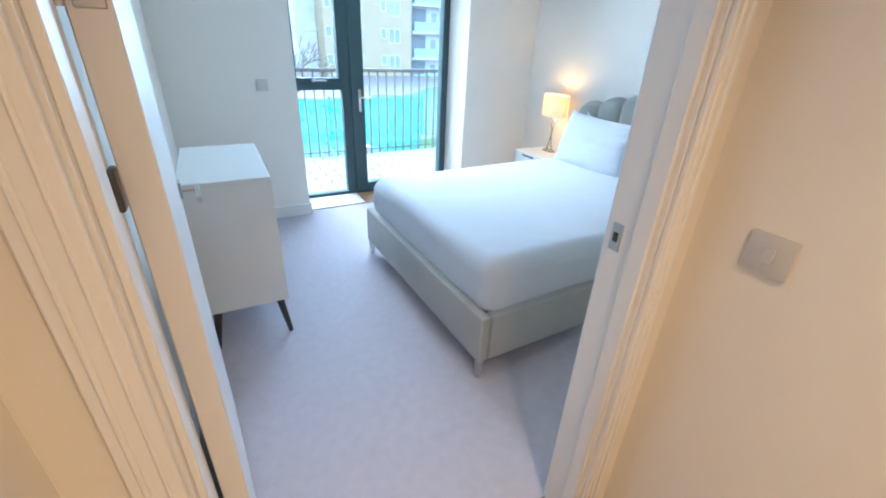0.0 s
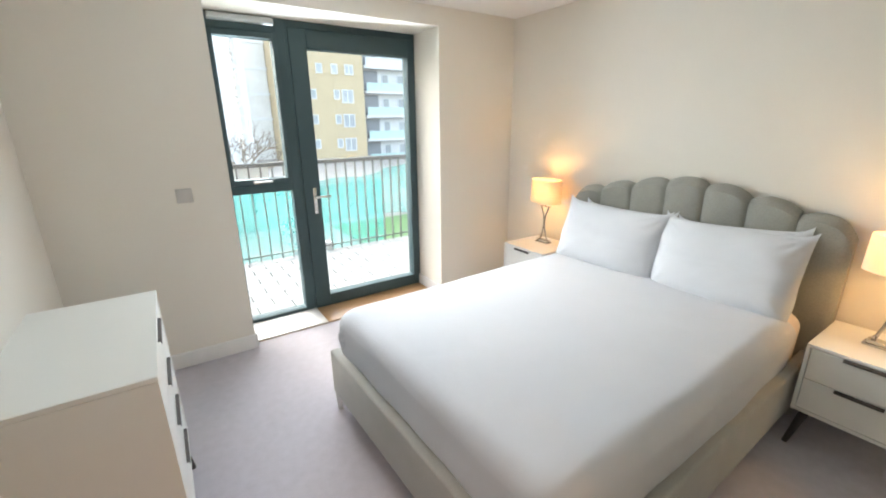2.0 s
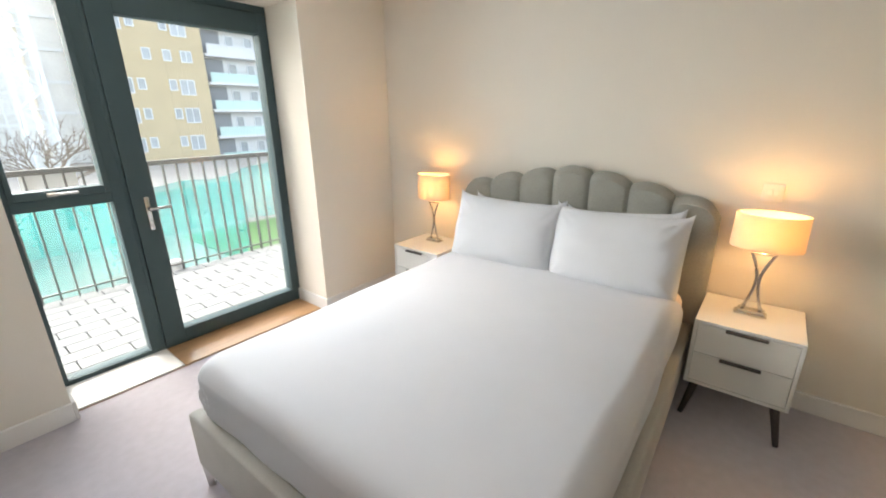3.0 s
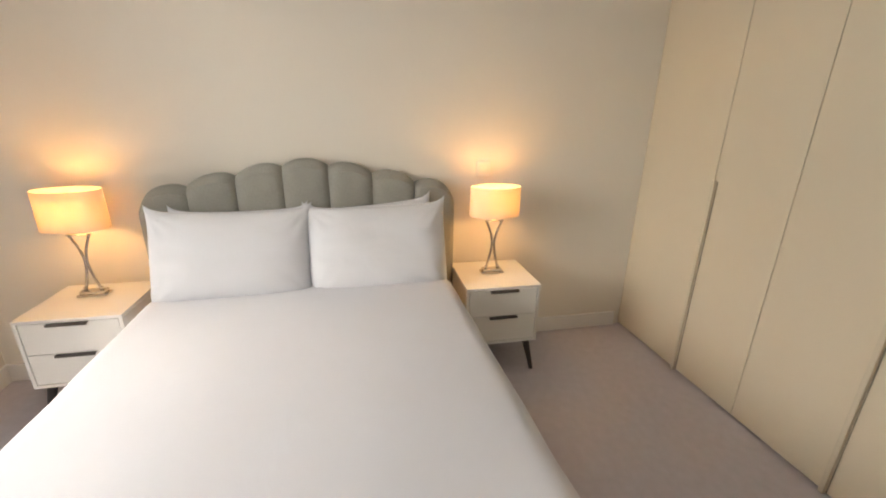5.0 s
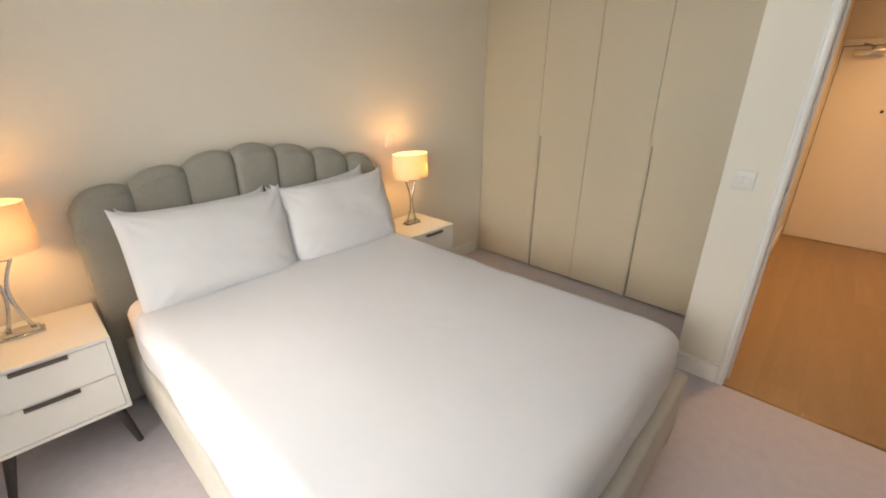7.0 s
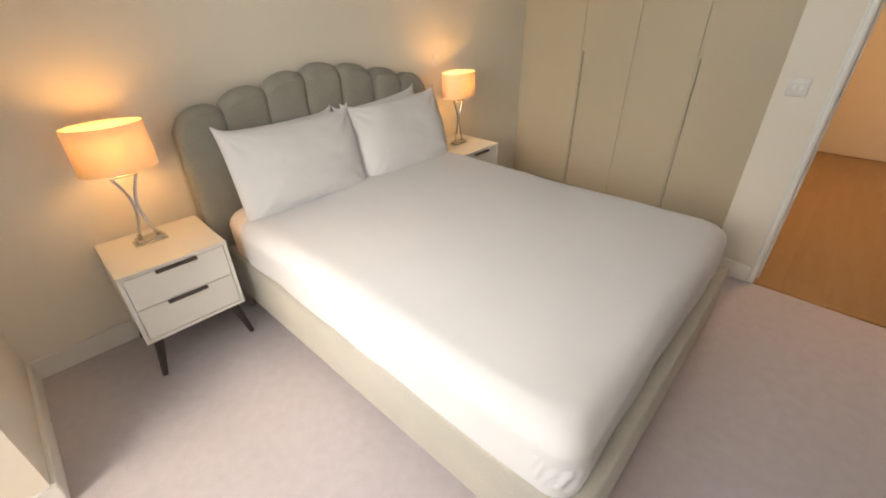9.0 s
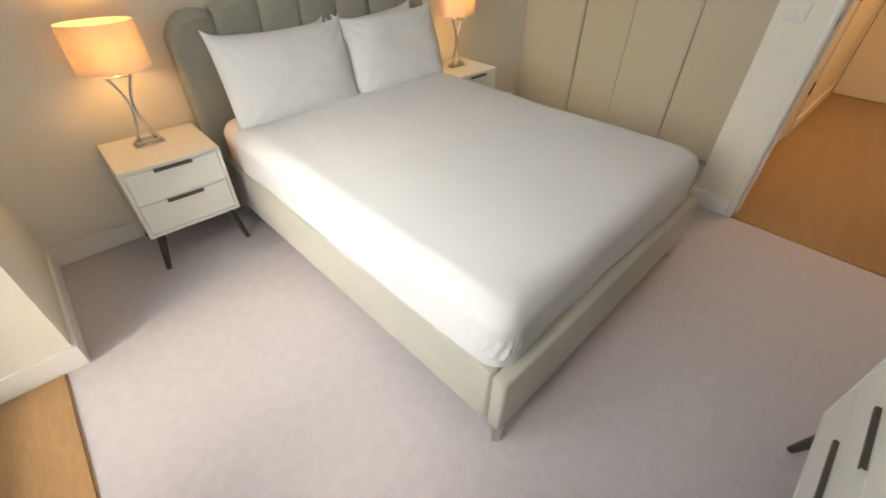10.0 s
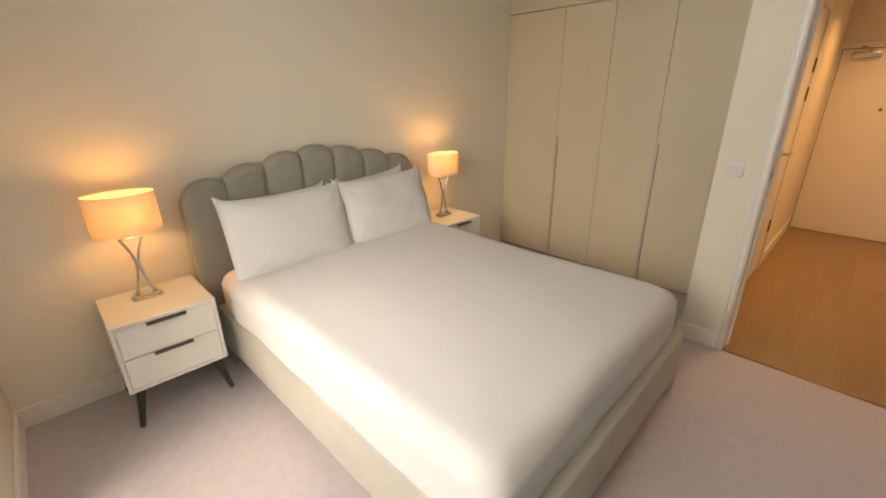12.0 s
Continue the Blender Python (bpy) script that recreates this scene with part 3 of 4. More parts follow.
def soft_block(x0, x1, y0, y1, z0, z1, r, wave=0.004, seed=3.0, tuck=0.0, crown=0.0):
    """A stuffed block with round edges: its top and its hanging sides as one closed skin."""
    bm = bmesh.new()
    cx, cy = (x0 + x1) / 2, (y0 + y1) / 2
    hx, hy = (x1 - x0) / 2, (y1 - y0) / 2
    rings = []
    per = []
    rc = r * 0.85
    # outline with rounded corners, walked once round
    for (sx, sy, a0) in ((1, 1, 0), (-1, 1, 90), (-1, -1, 180), (1, -1, 270)):
        for q in range(7):
            a = radians(a0 + q * 15)
            per.append((cx + sx * (hx - rc) + rc * math.cos(a), cy + sy * (hy - rc) + rc * math.sin(a)))
    dense = []
    for i in range(len(per)):
        a, b = Vector(per[i]), Vector(per[(i + 1) % len(per)])
        cnt = max(1, int((b - a).length / 0.045))
        for q in range(cnt):
            dense.append(a.lerp(b, q / cnt))
    levels = []
    for q in range(6):
        levels.append((z0 + (z1 - r - z0) * q / 5, 0.0))
    for q in range(1, 9):
        a = radians(q * 11.25)
        levels.append((z1 - r + r * math.sin(a), r * (1 - math.cos(a))))
    for f in (0.08, 0.16, 0.30, 0.46, 0.62, 0.78, 0.92):
        levels.append((z1, r + (min(hx, hy) - r) * f))
    for z, inset in levels:
        ring = []
        for p in dense:
            fx = 1 - inset / hx
            fy = 1 - inset / hy
            q = Vector((cx + (p.x - cx) * fx, cy + (p.y - cy) * fy))
            fold = (1 - abs(noise.noise(Vector((q.x * 1.7, q.y * 3.1, seed + 11))))) ** 9 * wave * 0.55
            nz = fold + noise.noise(Vector((q.x * 2.2, q.y * 2.2, seed))) * wave * 1.6 + noise.noise(Vector((q.x * 6, q.y * 6, seed + 5))) * wave * 0.5
            dr = noise.noise(Vector((p.x * 4.5, p.y * 4.5, z * 9 + seed))) * wave * (1.8 if z < z1 - 0.01 else 0) + noise.noise(Vector((p.x * 3.2, p.y * 3.2, seed + 4))) * wave * 2.6 * max(0.0, (z1 - r - z) / (z1 - r - z0))
            low = max(0.0, min(1.0, (z1 - r - z) / max(1e-6, z1 - r - z0)))
            nz -= crown * max(0.0, 1 - max(0.0, inset - r) / 0.42) ** 2 * (inset > 0)
            out = (p - Vector((cx, cy))).normalized()
            q = q + out * (dr - tuck * low ** 2)
            ring.append(bm.verts.new((q.x, q.y, z + (nz if z > z1 - r else nz * 0.4 * (z > z0 + 0.001)))))
        rings.append(ring)
    m = len(dense)
    for a, b in zip(rings, rings[1:]):
        for i in range(m):
            bm.faces.new((a[i], a[(i + 1) % m], b[(i + 1) % m], b[i]))
    bm.faces.new(rings[0][::-1])
    mid = bm.verts.new((cx, cy, z1))
    for i in range(m):
        bm.faces.new((rings[-1][i], rings[-1][(i + 1) % m], mid))
    return bm


mattress = thing("mattress", bed_pose, "deep mattress in a smooth white cotton sheet on the bed", "mattress")
part("mattress_body", soft_block(0.075, 1.99, -0.700, 0.736, 0.286, 0.603, 0.085, wave=0.002, seed=9, crown=0.014), PINK_SHEET, mattress, "pale pinkish fitted sheet")
part("sheet", soft_block(0.040, 1.835, -0.724, 0.750, 0.3655, 0.616, 0.088, wave=0.0045, tuck=0.004, crown=0.013), SHEET, mattress, "white cotton sheet, smoothly tucked")


def corner_fold():
    """The rumpled, tucked corner of the sheet: a soft lobe with pleats that run down to the rail."""
    bm = bmesh.new()
    n, m = 56, 22
    rows = []
    for j in range(m + 1):
        q = j / m
        row = []
        for i in range(n + 1):
            w = i / n
            a = radians(-25 + 140 * w)
            pleat = (math.sin(52 * w + 9 * q + 2.2 * math.sin(7 * w)) * 0.6 + noise.noise(Vector((w * 9, q * 7, 4.2)))) * 0.006 * math.sin(math.pi * min(1.0, q * 1.15)) * math.sin(math.pi * w) ** 0.5
            lump = 0.007 * noise.noise(Vector((w * 4, q * 3, 2.7)))
            r = 0.080 + 0.012 * math.sin(math.pi * q) - 0.012 * q ** 2 + pleat + lump
            row.append(bm.verts.new((-r * math.sin(a), r * math.cos(a), 0.075 - 0.135 * q - 0.012 * math.sin(math.pi * w) * q + 0.004 * math.sin(9 * w))))
        rows.append(row)
    for a, b in zip(rows, rows[1:]):
        for i in range(n):
            bm.faces.new((a[i], a[i + 1], b[i + 1], b[i]))
    for row, z, flip in ((rows[0], 0.095, True), (rows[-1], -0.06, False)):
        c = bm.verts.new((0.012, -0.012, z))
        for i in range(n):
            bm.faces.new((row[i + 1], row[i], c) if flip else (row[i], row[i + 1], c))
    return bm


part("sheet_fold", corner_fold(), SHEET, mattress, "rumpled tucked corner of the white sheet", at=pose(0.122, 0.666, 0.428))


def pillow_bm(w, h, t, seed):
    """A stuffed pillow standing in the y-z plane with drawn-out corners; bottom edge at z = 0."""
    bm = bmesh.new()
    n, m = 52, 38
    sides = []
    for sgn in (-1, 1):
        grid = []
        for j in range(m + 1):
            row = []
            for i in range(n + 1):
                a, b = -1 + 2 * i / n, -1 + 2 * j / m
                thick = (max(0.0, 1 - abs(a) ** 3.6) ** 0.50) * (max(0.0, 1 - abs(b) ** 3.0) ** 0.50)
                pin_y = 1 - 0.010 * (1 - b * b) * abs(a) ** 3 - 0.05 * max(0.0, -b) ** 6 * abs(a) ** 3
                pin_z = 1 - (0.048 if b > 0 else 0.02) * (1 - a * a) ** 1.0 * abs(b) ** 3
                wr = noise.noise(Vector((a * 3 + seed, b * 3, seed * 2.0 + sgn))) * 0.004 + (1 - abs(noise.noise(Vector((a * 2.2 + b * 1.4 + seed, b * 3.4 - a, seed))))) ** 8 * 0.0014
                rad = 0.006 * math.sin(9 * math.atan2(b, a) + seed) * max(abs(a), abs(b)) ** 4
                x = sgn * (thick * (t / 2 * (1 - 0.16 * b) + wr + rad)) + (0.001 * sgn)
                ca, cb = (1 if a > 0 else -1), (1 if b > 0 else -1)
                far = math.hypot(a - ca, (b - cb) * h / w)
                ear = 1 + 0.028 * (abs(a) * abs(b)) ** 6
                crease = 0.011 * math.sin(14 * math.atan2((b - cb) * cb, (a - ca) * ca) + seed) * max(0.0, 1 - far / 0.50) * min(1.0, far / 0.2) * thick ** 0.4
                row.append(bm.verts.new((x + sgn * crease + 0.012 * noise.noise(Vector((a * 1.5, b * 1.5, seed + 7))), a * w / 2 * pin_y * ear, h / 2 + b * h / 2 * pin_z * ear + 0.026 * abs(a) ** 13 * max(0.0, b) ** 5)))
            grid.append(row)
        sides.append(grid)
        for j in range(m):
            for i in range(n):
                f = (grid[j][i], grid[j][i + 1], grid[j + 1][i + 1], grid[j + 1][i])
                bm.faces.new(f if sgn > 0 else f[::-1])
    f, b = sides
    for i in range(n):
        bm.faces.new((f[0][i], f[0][i + 1], b[0][i + 1], b[0][i]))
        bm.faces.new((f[m][i + 1], f[m][i], b[m][i], b[m][i + 1]))
    for j in range(m):
        bm.faces.new((f[j + 1][0], f[j][0], b[j][0], b[j + 1][0]))
        bm.faces.new((f[j][n], f[j + 1][n], b[j + 1][n], b[j][n]))
    return bm


def pillow(u, v, z, lean, turn, w, h, t, seed, label, tilt=0):
    ob = mesh_object("pillow", pillow_bm(w, h, t, seed), PILLOW)
    ob.matrix_basis = bed_pose @ pose(u, v, z, tilt, lean, turn)
    return tagged(ob, label, "pillow", "pillows on the bed")


pillow(1.890, 0.335, 0.550, 15, 0, 0.64, 0.415, 0.12, 2.0, "plump white cotton pillow leaning on the headboard")
pillow(1.890, -0.352, 0.555, 15, 0, 0.63, 0.420, 0.12, 5.0, "plump white cotton pillow leaning on the headboard", tilt=-4)
pillow(1.742, 0.350, 0.556, 17, 1, 0.715, 0.440, 0.17, 8.0, "plump white cotton pillow resting on another pillow", tilt=1)
pillow(1.745, -0.340, 0.556, 17, -2, 0.70, 0.440, 0.17, 11.0, "plump white cotton pillow resting on another pillow", tilt=-1)

# ---- drawer units ----


def drawer_unit(name, m, depth, width, z0, z1, rows, label, category, handle_len, group="", leg_in=0.045, pull=0.016):
    """A cabinet whose front looks along -x from local x = 0; carcass edge round inset drawers."""
    ob = thing(name, m, label, category, group)
    t = 0.016
    hw = width / 2
    part("body", box(0.014, depth, -hw + t, hw - t, z0 + t, z1 - t), WHITE_LAM, ob)
    for sg in (-1, 1):
        part("side_panel", box(0.0, depth, min(sg * hw, sg * (hw - t)), max(sg * hw, sg * (hw - t)), z0, z1 - t, bevel=0.0012), WHITE_LAM, ob)
    part("bottom_panel", box(0.0, depth, -hw + t, hw - t, z0, z0 + t, bevel=0.0012), WHITE_LAM, ob)
    part("top", box(-0.001, depth, -hw, hw, z1 - t + 0.0005, z1, bevel=0.0015), WHITE_LAM, ob)
    gap = 0.003
    dz = (z1 - z0 - 2 * t - gap) / rows
    for k in range(rows):
        a = z0 + t + gap + k * dz
        b = a + dz - gap
        d = part("drawer", box(0.002, 0.013, -hw + t + gap, hw - t - gap, a, b, bevel=0.001), WHITE_LAM, ob)
        bm = box(-pull, 0.0, -handle_len / 2, handle_len / 2, b - 0.002, b + 0.0005)
        add_box(bm, -pull - 0.002, -pull + 0.0005, -handle_len / 2, handle_len / 2, b - 0.010, b + 0.0005, bevel=0.0006)
        part("handle", bm, DARK_METAL, d, "dark bronze edge pull")
    for sx, sy in ((0, -1), (0, 1), (1, -1), (1, 1)):
        x = depth - leg_in if sx else leg_in
        xo = depth - 0.012 if sx else 0.012
        part("leg", taper_leg((x, sy * (hw - 0.05), z0), (xo, sy * (hw - 0.010), 0), 0.021, 0.012), DARK_WOOD, ob, "dark splayed tapered leg")
    return ob


drawer_unit("bedside_table", pose(2.573, 3.116, 0), 0.40, 0.430, 0.196, 0.543, 2, "white two-drawer bedside table on dark splayed legs, near the window", "bedside table", 0.162, "bedside tables")
drawer_unit("bedside_table", pose(2.573, 1.074, 0), 0.40, 0.420, 0.196, 0.543, 2, "white two-drawer bedside table on dark splayed legs, towards the wardrobe", "bedside table", 0.160, "bedside tables")
drawer_unit("chest_of_drawers", pose(0.155, 2.398, 0, 0, 0, 180), 0.385, 0.725, 0.214, 0.886, 4, "white four-drawer chest on dark splayed legs against the wall", "chest of drawers", 0.20, pull=0.009)

# ---- table lamps ----


def table_lamp(m, label, top):
    ob = thing("table_lamp", m, label, "table lamp", "bedside lamps")
    bm = box(-0.030, 0.030, -0.066, 0.066, 0.0, 0.010, bevel=0.002)
    add_box(bm, -0.024, 0.024, -0.055, 0.055, 0.010, 0.026, bevel=0.002)
    part("base", bm, CHROME, ob, "polished chrome block base")
    for s in (-1, 1):
        pts = []
        for k in range(19):
            q = k / 18
            z = 0.026 + 0.286 * q
            y = s * (0.036 - 0.030 * math.sin(min(1.0, q / 0.55) * math.pi / 2)) if q < 0.55 else s * (0.006 + 0.040 * ((q - 0.55) / 0.45) ** 1.6)
            pts.append((s * 0.003, y, z))
        part("rod", tube(bmesh.new(), pts, 0.0048, sides=8, flat=1.4), CHROME, ob)
        part("foot", tube(bmesh.new(), [(0, s * 0.036, 0.024), (0, s * 0.036, 0.042)], 0.008, sides=10), CHROME, ob)
    part("top_bar", box(-0.007, 0.007, -0.052, 0.052, 0.308, 0.316, bevel=0.002), CHROME, ob)
    part("stem", tube(bmesh.new(), [(0, 0, 0.314), (0, 0, 0.395)], 0.006, sides=10), CHROME, ob)
    # oval drum shade, open above and below
    bm = bmesh.new()
    n = 48
    rings = []
    for z, k in ((0.343, 1.0), (0.346, 1.004), (0.433, 0.992), (top - 0.003, 0.980), (top, 0.976), (top - 0.003, 0.965), (0.433, 0.977), (0.346, 0.988)):
        rings.append([bm.verts.new((0.092 * k * math.cos(2 * math.pi * i / n), 0.142 * k * math.sin(2 * math.pi * i / n), z)) for i in range(n)])
    for a, b in zip(rings, rings[1:] + rings[:1]):
        for i in range(n):
            bm.faces.new((a[i], a[(i + 1) % n], b[(i + 1) % n], b[i]))
    part("shade", bm, SHADE, ob, "oval cream linen drum shade, lit")
    part("shade_ring", tube(bmesh.new(), [(0.0, 0.138 * q, 0.400) for q in (-1, -0.5, 0, 0.5, 1)], 0.0018, sides=6), CHROME, ob)
    bm = bmesh.new()
    bmesh.ops.create_uvsphere(bm, u_segments=16, v_segments=10, radius=0.024)
    part("bulb", bm, BULB, ob, "glowing warm bulb", at=pose(0, 0, 0.425))
    lamp("lamp_glow", "POINT", m @ pose(0, 0, 0.437), LAMP_W, (1.0, 0.49, 0.13), size=0.05)
    return ob


LAMP_W = 0.52
table_lamp(pose(2.83, 3.135, 0.5435), "chrome table lamp with lit cream shade, near the window", 0.528)
table_lamp(pose(2.79, 1.080, 0.5435), "chrome table lamp with lit cream shade, towards the wardrobe", 0.504)

# ---- terrace ----
YT = 5.87
structure("terrace", box(-6, 9, 4.22, YT + 0.15, -3.0, -0.075), GROUT, "pale paved terrace outside the balcony door", "terrace")
rail = thing("railing", pose(0, YT, -0.04), "bronze-grey metal terrace railing with upright bars", "railing")
part("handrail", box(-5.5, 8.5, -0.025, 0.025, 1.10, 1.145, bevel=0.004), RAIL, rail)
part("bottom_rail", box(-5.5, 8.5, -0.012, 0.012, 0.06, 0.075), RAIL, rail)
bar = mesh_object("baluster", box(-0.006, 0.006, -0.02, 0.02, 0.0, 1.10), RAIL)
bar.parent = rail
x = -5.45
bar.matrix_basis = pose(x, 0, 0)
while x < 8.4:
    x += 0.125
    ob = new("baluster", bar.data)
    ob.parent = rail
    ob.matrix_basis = pose(x, 0, 0)
board = tagged(mesh_object("sign_board", box(0.90, 1.27, YT + 0.045, YT + 0.06, 0.92, 1.065, bevel=0.003), WHITEREND), "blank white board fixed behind the terrace railing", "board")

cap = disc_bm(0.055, 0.13, 20, bevel=0.008)
cap = tagged(mesh_object("vent_cap", cap, WHITEREND), "small white round vent cap on the terrace edge", "vent cap")
cap.matrix_basis = pose(1.885, YT + 0.085, 0.0 - 0.012)

# ---- the site beyond ----
structure("ground", box(-900, 900, 6.2, 1800, -3.4, -3.0), GROUND, "bare building-site ground beyond the terrace", "ground")
tagged(mesh_object("lawn", box(6.3, 24, 13.5, 19.0, -2.998, -2.95, bevel=0.02), GRASS), "strip of green lawn in front of the netting", "lawn", kind="stuff")


def netting(x0, x1, y, z0, z1, seed, label, rise=0.0):
    bm = bmesh.new()
    n, m = 90, 12
    rows = []
    for j in range(m + 1):
        row = []
        for i in range(n + 1):
            xx = x0 + (x1 - x0) * i / n
            top = z1 + rise * max(0.0, xx - 8.3) + 0.25 * noise.noise(Vector((xx * 0.35, seed, 0))) - 0.16 * abs(math.sin(xx * 0.55 + seed))
            z = z0 + (top - z0) * j / m
            row.append(bm.verts.new((xx, y + 0.55 * noise.noise(Vector((xx * 0.9, z * 0.7, seed))) + 0.16 * noise.noise(Vector((xx * 3, z * 2, seed))), z)))
        rows.append(row)
    for a, b in zip(rows, rows[1:]):
        for i in range(n):
            bm.faces.new((a[i], a[i + 1], b[i + 1], b[i]))
    ob = thing("site_fence", pose(0, 0, 0), label, "site fence")
    part("netting", bm, NET, ob, "teal debris netting")
    post = mesh_object("post", box(-0.03, 0.03, -0.03, 0.03, z0, z1 - 0.1), RAIL)
    post.parent = ob
    post.matrix_basis = pose(x0, y + 0.4, 0)
    k = 1
    while x0 + 2.4 * k < x1:
        o = new("post", post.data)
        o.parent = ob
        o.matrix_basis = pose(x0 + 2.4 * k, y + 0.4, 0)
        k += 1


netting(-12, 16, 20.0, -3.0, -0.92, 1.0, "long site fence hung with rumpled teal debris netting", rise=0.18)
netting(-6, 5.6, 12.0, -3.0, 0.05, 4.0, "nearer site fence hung with teal debris netting")


def far_window(parent, x, y, z, w, h, split=True):
    f = part("window", boxes([(-w / 2, -w / 2 + 0.09, -0.05, 0.1, -h / 2, h / 2), (w / 2 - 0.09, w / 2, -0.05, 0.1, -h / 2, h / 2),
        (-w / 2 + 0.09, w / 2 - 0.09, -0.05, 0.1, -h / 2, -h / 2 + 0.09), (-w / 2 + 0.09, w / 2 - 0.09, -0.05, 0.1, h / 2 - 0.09, h / 2)]
        + ([(-0.05, 0.05, -0.04, 0.1, -h / 2 + 0.09, h / 2 - 0.09)] if split else [])), WINFRAME, parent, at=pose(x, y, z))
    part("pane", box(-w / 2 + 0.09, w / 2 - 0.09, 0.02, 0.08, -h / 2 + 0.09, h / 2 - 0.09), WINGLASS, f)
    return f


YB = 56.5
flats = thing("apartment_building", pose(0, YB, 0), "buff brick block of flats with rows of windows", "apartment building")
part("wall", box(13.4, 24.9, 0.06, 12, -3.0, 19.4), YELLOW, flats)
part("parapet", box(13.3, 25.0, -0.05, 12, 19.4, 19.8), WHITEREND, flats)
for r in range(7):
    z = -1.3 + 3.1 * r
    if r == 3:
        row = ((14.6, 1.0, 1.1), (18.9, 0.85, 1.2), (20.9, 0.85, 1.2), (22.9, 1.2, 1.25))
    else:
        row = ((13.95, 0.8, 1.2), (16.35, 1.5, 1.6), (17.9, 0.8, 1.2), (21.0, 0.8, 1.2), (22.5, 1.6, 1.7))
    for xx, w, h in row:
        far_window(flats, xx, 0.0, z + (0.2 if h < 1.5 else 0.0), w, h, split=w > 1.1)

terr = thing("apartment_building", pose(0, YB, 0), "white rendered flats with green glass balconies", "apartment building")
part("wall", box(25.0, 72, 1.0, 12, -3.0, 12.6), WHITEREND, terr)
part("roof_storey", box(25.4, 28.6, 1.0, 10, 12.6, 17.0), DARKCLAD, terr, "dark grey clad top storey")
part("roof_storey", box(29.0, 72, 3.0, 12, 12.6, 15.5), REDCLAD, terr, "red-brown clad top storey")
for r in range(6):
    z = -4.0 + 3.17 * r
    part("slab", box(25.0, 72, -0.2, 0.99, z - 0.14, z + 0.16), WHITEREND, terr)
    part("balustrade", box(25.3, 72, -0.12, -0.06, z + 0.16, z + 1.25), BALCONY_GLASS if r < 4 else WHITEREND, terr)
    # flat panel on the wall; its grey stands for the shade in a recess
    part("recess", box(25.05, 27.4, 0.9, 0.99, z + 0.2, z + 2.85), RECESS_SHADE, terr, "flat grey panel painting a recess's shade beside the balcony")
    for xx in (28.6, 31.0, 34.2, 37.5, 40.5, 43.8, 47.0, 50.4, 53.5, 57.0, 60.5, 64.0):
        far_window(terr, xx, 0.94, z + 1.45, 1.1, 2.1, split=False)

core = thing("wrapped_tower", pose(0, 60, 0), "pale sheeted concrete tower under construction", "tower")
part("sheeting", box(9.6, 13.3, 0, 6, -3, 15.5), SHEETING, core)
for r in range(6):
    part("floor_edge", box(9.4, 13.4, -0.2, 0.0, -1 + 3 * r, -0.75 + 3 * r), WINFRAME, core)

scaff = thing("scaffold", pose(0, 58, -3), "pale scaffold with sheeting round a building under construction", "scaffold")
part("sheeting", box(-6.0, 8.9, 1.2, 5, 0, 17), SCAFF_SHEET, scaff)
bm = bmesh.new()
for k in range(6):
    add_box(bm, -6.0, 8.9, -0.06, 0.06, 1.0 + 2.9 * k, 1.22 + 2.9 * k)
    add_box(bm, -6.0, 8.9, -0.03, 0.03, 2.1 + 2.9 * k, 2.2 + 2.9 * k)
part("lifts", bm, CRANE, scaff)
for k in range(8):
    part("standard", box(-5.9 + 2.1 * k, -5.78 + 2.1 * k, -0.07, 0.07, 0, 18), CRANE, scaff)

crane = thing("tower_crane", pose(8.0, 52, -3), "white lattice mast of a tower crane", "crane")
MW = 1.0
for sx in (-1, 1):
    for sy in (-1, 1):
        part("mast_leg", box(sx * MW - 0.11, sx * MW + 0.11, sy * MW - 0.11, sy * MW + 0.11, 0, 30), CRANE, crane)
bm = bmesh.new()
for k in range(18):
    z = 0.4 + k * 1.65
    for s in (-1, 1):
        d = 1 if k % 2 else -1
        tube(bm, [(-d * MW, s * MW, z), (d * MW, s * MW, z + 1.65)], 0.07, sides=5)
        tube(bm, [(s * MW, -d * MW, z), (s * MW, d * MW, z + 1.65)], 0.07, sides=5)
        tube(bm, [(-MW, s * MW, z), (MW, s * MW, z)], 0.06, sides=5)
part("bracing", bm, CRANE, crane)


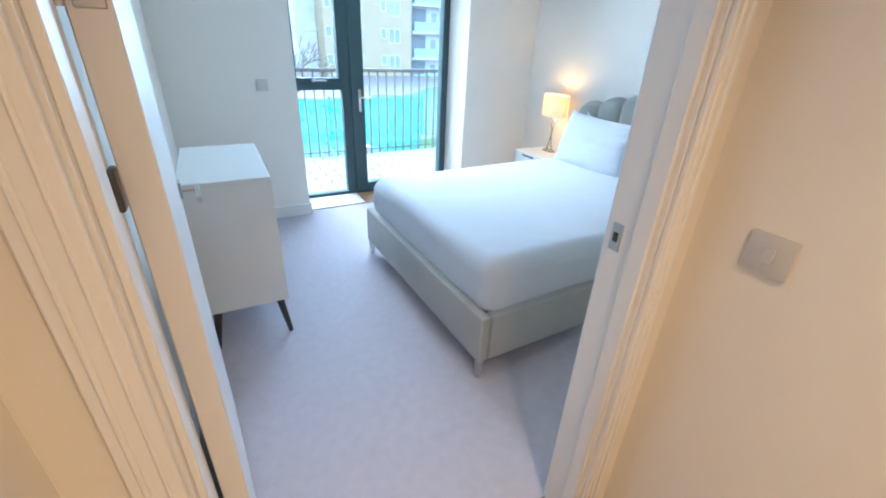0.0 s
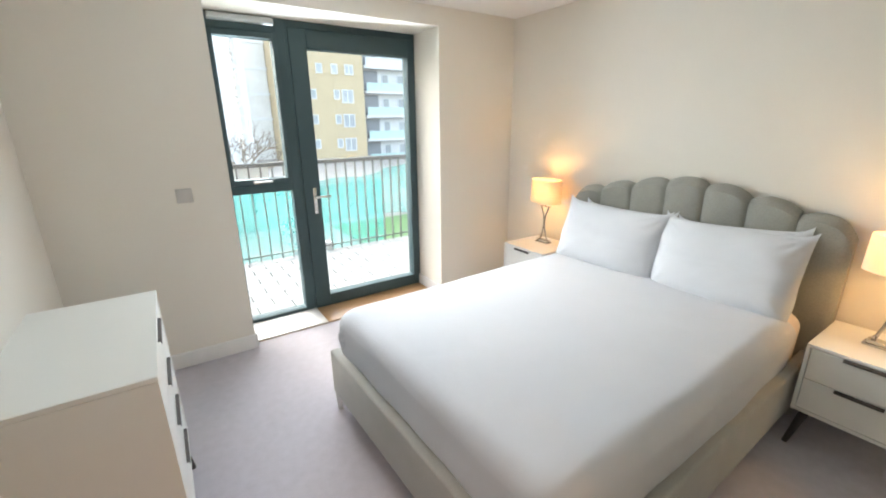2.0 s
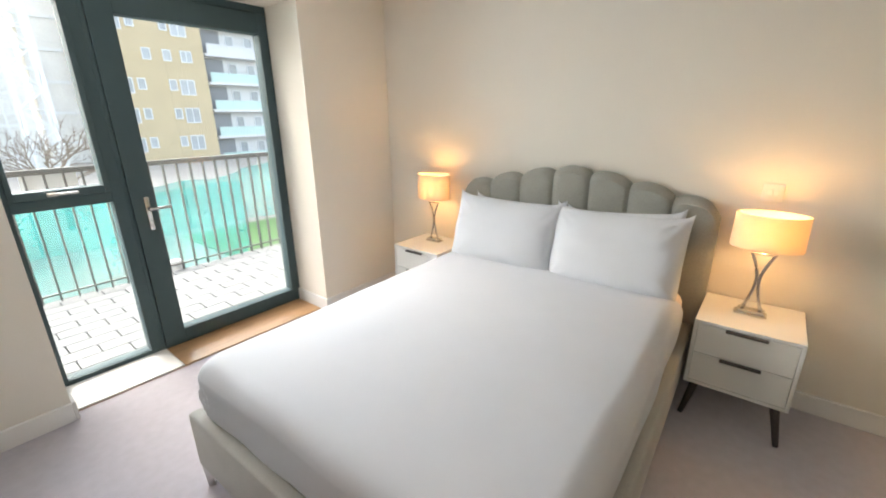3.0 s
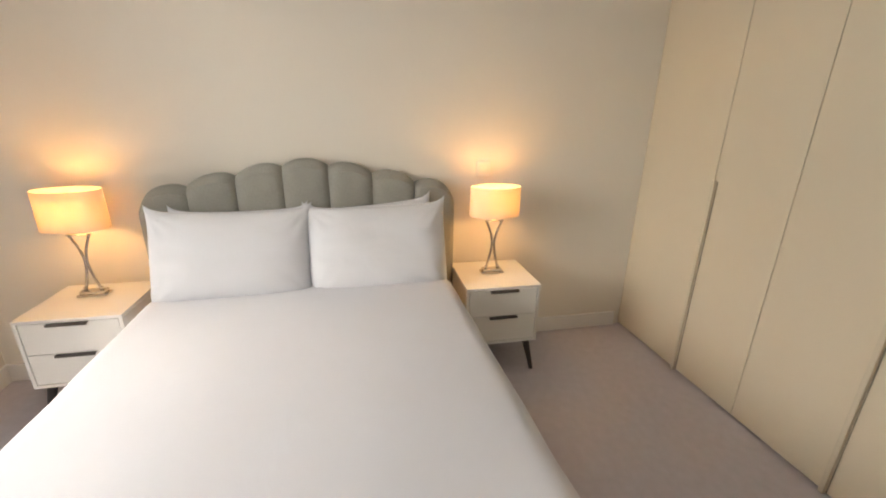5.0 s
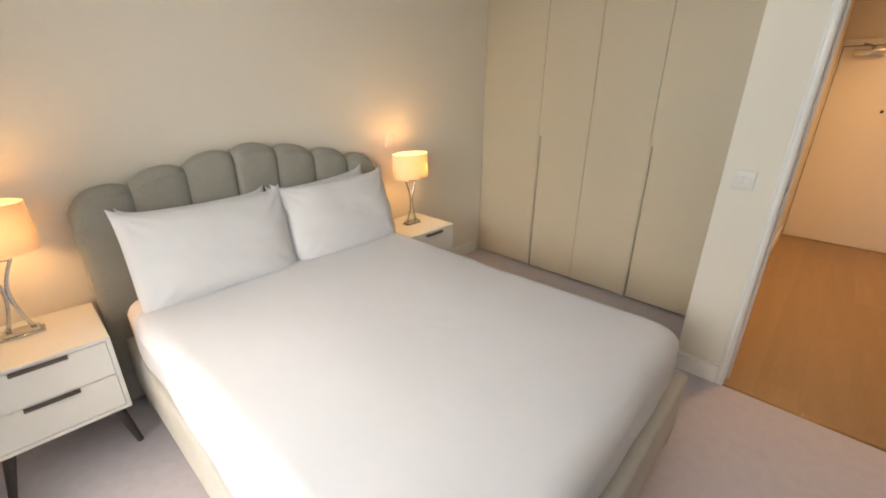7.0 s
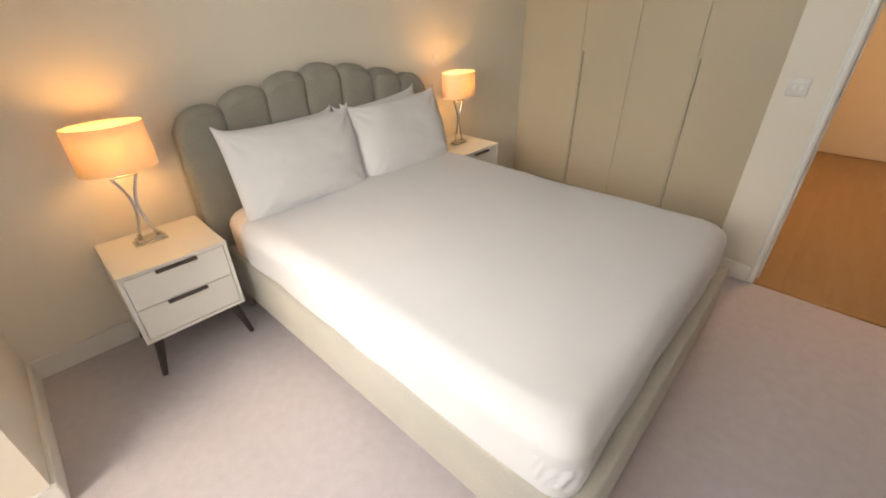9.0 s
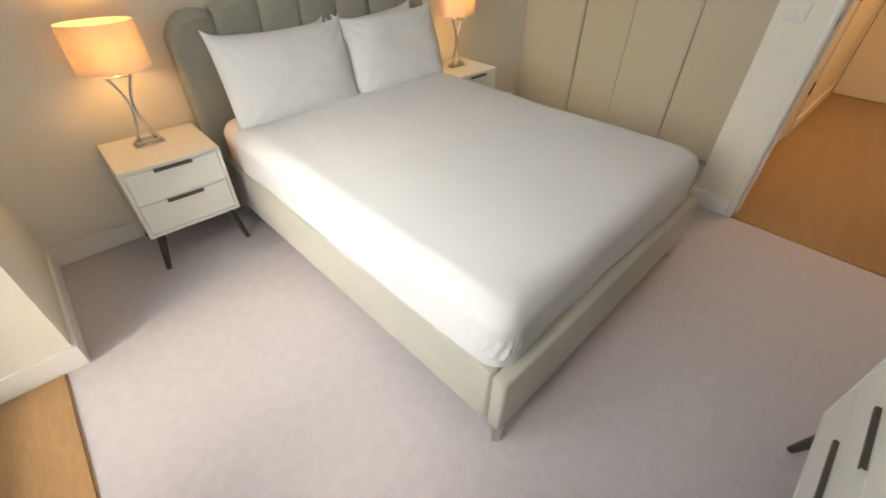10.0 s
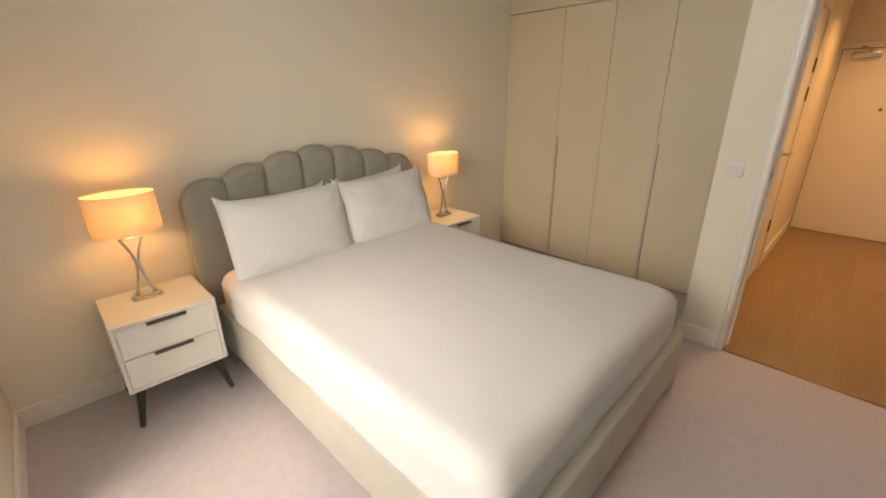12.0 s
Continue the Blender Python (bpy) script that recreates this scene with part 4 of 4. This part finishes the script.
def bare_tree(m, label):
    ob = thing("tree", m, label, "tree")
    rnd = random.Random(7)
    trunk = tube(bmesh.new(), [(0, 0, 0), (0.05, 0, 1.2), (0.0, 0.05, 2.6)], [0.14, 0.11, 0.08], sides=8)
    part("trunk", trunk, BARK, ob)
    bm = bmesh.new()

    def grow(p, d, length, r, depth):
        q = p + d * length
        mid = p + d * length * 0.5 + Vector((rnd.uniform(-1, 1), rnd.uniform(-1, 1), rnd.uniform(-1, 1))) * length * 0.06
        tube(bm, [p, mid, q], [r, r * 0.8, r * 0.6], sides=5, ends=False)
        if depth:
            for _ in range(3):
                e = (d + Vector((rnd.uniform(-1, 1), rnd.uniform(-1, 1), rnd.uniform(-0.35, 0.8))) * 0.75).normalized()
                grow(p.lerp(q, rnd.uniform(0.55, 1.0)), e, length * rnd.uniform(0.6, 0.8), r * 0.6, depth - 1)

    for k in range(6):
        a = k * 1.05 + rnd.uniform(-0.3, 0.3)
        grow(Vector((0, 0, 1.7 + 0.15 * k)), Vector((math.cos(a), math.sin(a), 0.7)).normalized(), 1.1, 0.05, 4)
    part("branches", bm, BARK, ob, "bare thin brown branches")


bare_tree(pose(3.9, 24, -3), "bare brown winter tree beyond the netting")

# ---- planks and paving, piece by piece ----
hall = bpy.data.objects["hall_floor"]
PW, PL = 0.19, 1.25
rows = int((HX1 - HX0) / PW) + 1
for r in range(rows):
    x0 = HX0 + r * PW
    x1 = min(x0 + PW, HX1)
    y = HY0 - (r * 0.47) % PL
    while y < 0.657:
        a, b = max(y, HY0), min(y + PL, 0.657)
        if b - a > 0.02 and x1 - x0 > 0.02:
            me_key = "plank %.3f %.3f" % (x1 - x0, b - a)
            me = bpy.data.meshes.get(me_key)
            if me is None:
                bm = box(0.0001, x1 - x0 - 0.0001, 0.0001, b - a - 0.0001, -0.012, 0.0, bevel=0.0005)
                me = bpy.data.meshes.new(me_key)
                bm.to_mesh(me)
                bm.free()
                me.materials.append(OAK)
            ob = new("plank", me)
            ob.parent = hall
            ob.matrix_basis = pose(x0, a, 0)
        y += PL
terrace = bpy.data.objects["terrace"]
paver = box(0.004, 0.296, 0.004, 0.146, -0.075, -0.04, bevel=0.003)
pm = bpy.data.meshes.new("paver")
paver.to_mesh(pm)
paver.free()
pm.materials.append(PAVER)
for j in range(11):
    for i in range(26):
        ob = new("paver", pm)
        ob.parent = terrace
        ob.matrix_basis = pose(-2.4 + i * 0.30 + (0.15 if j % 2 else 0), 4.235 + j * 0.15, 0)
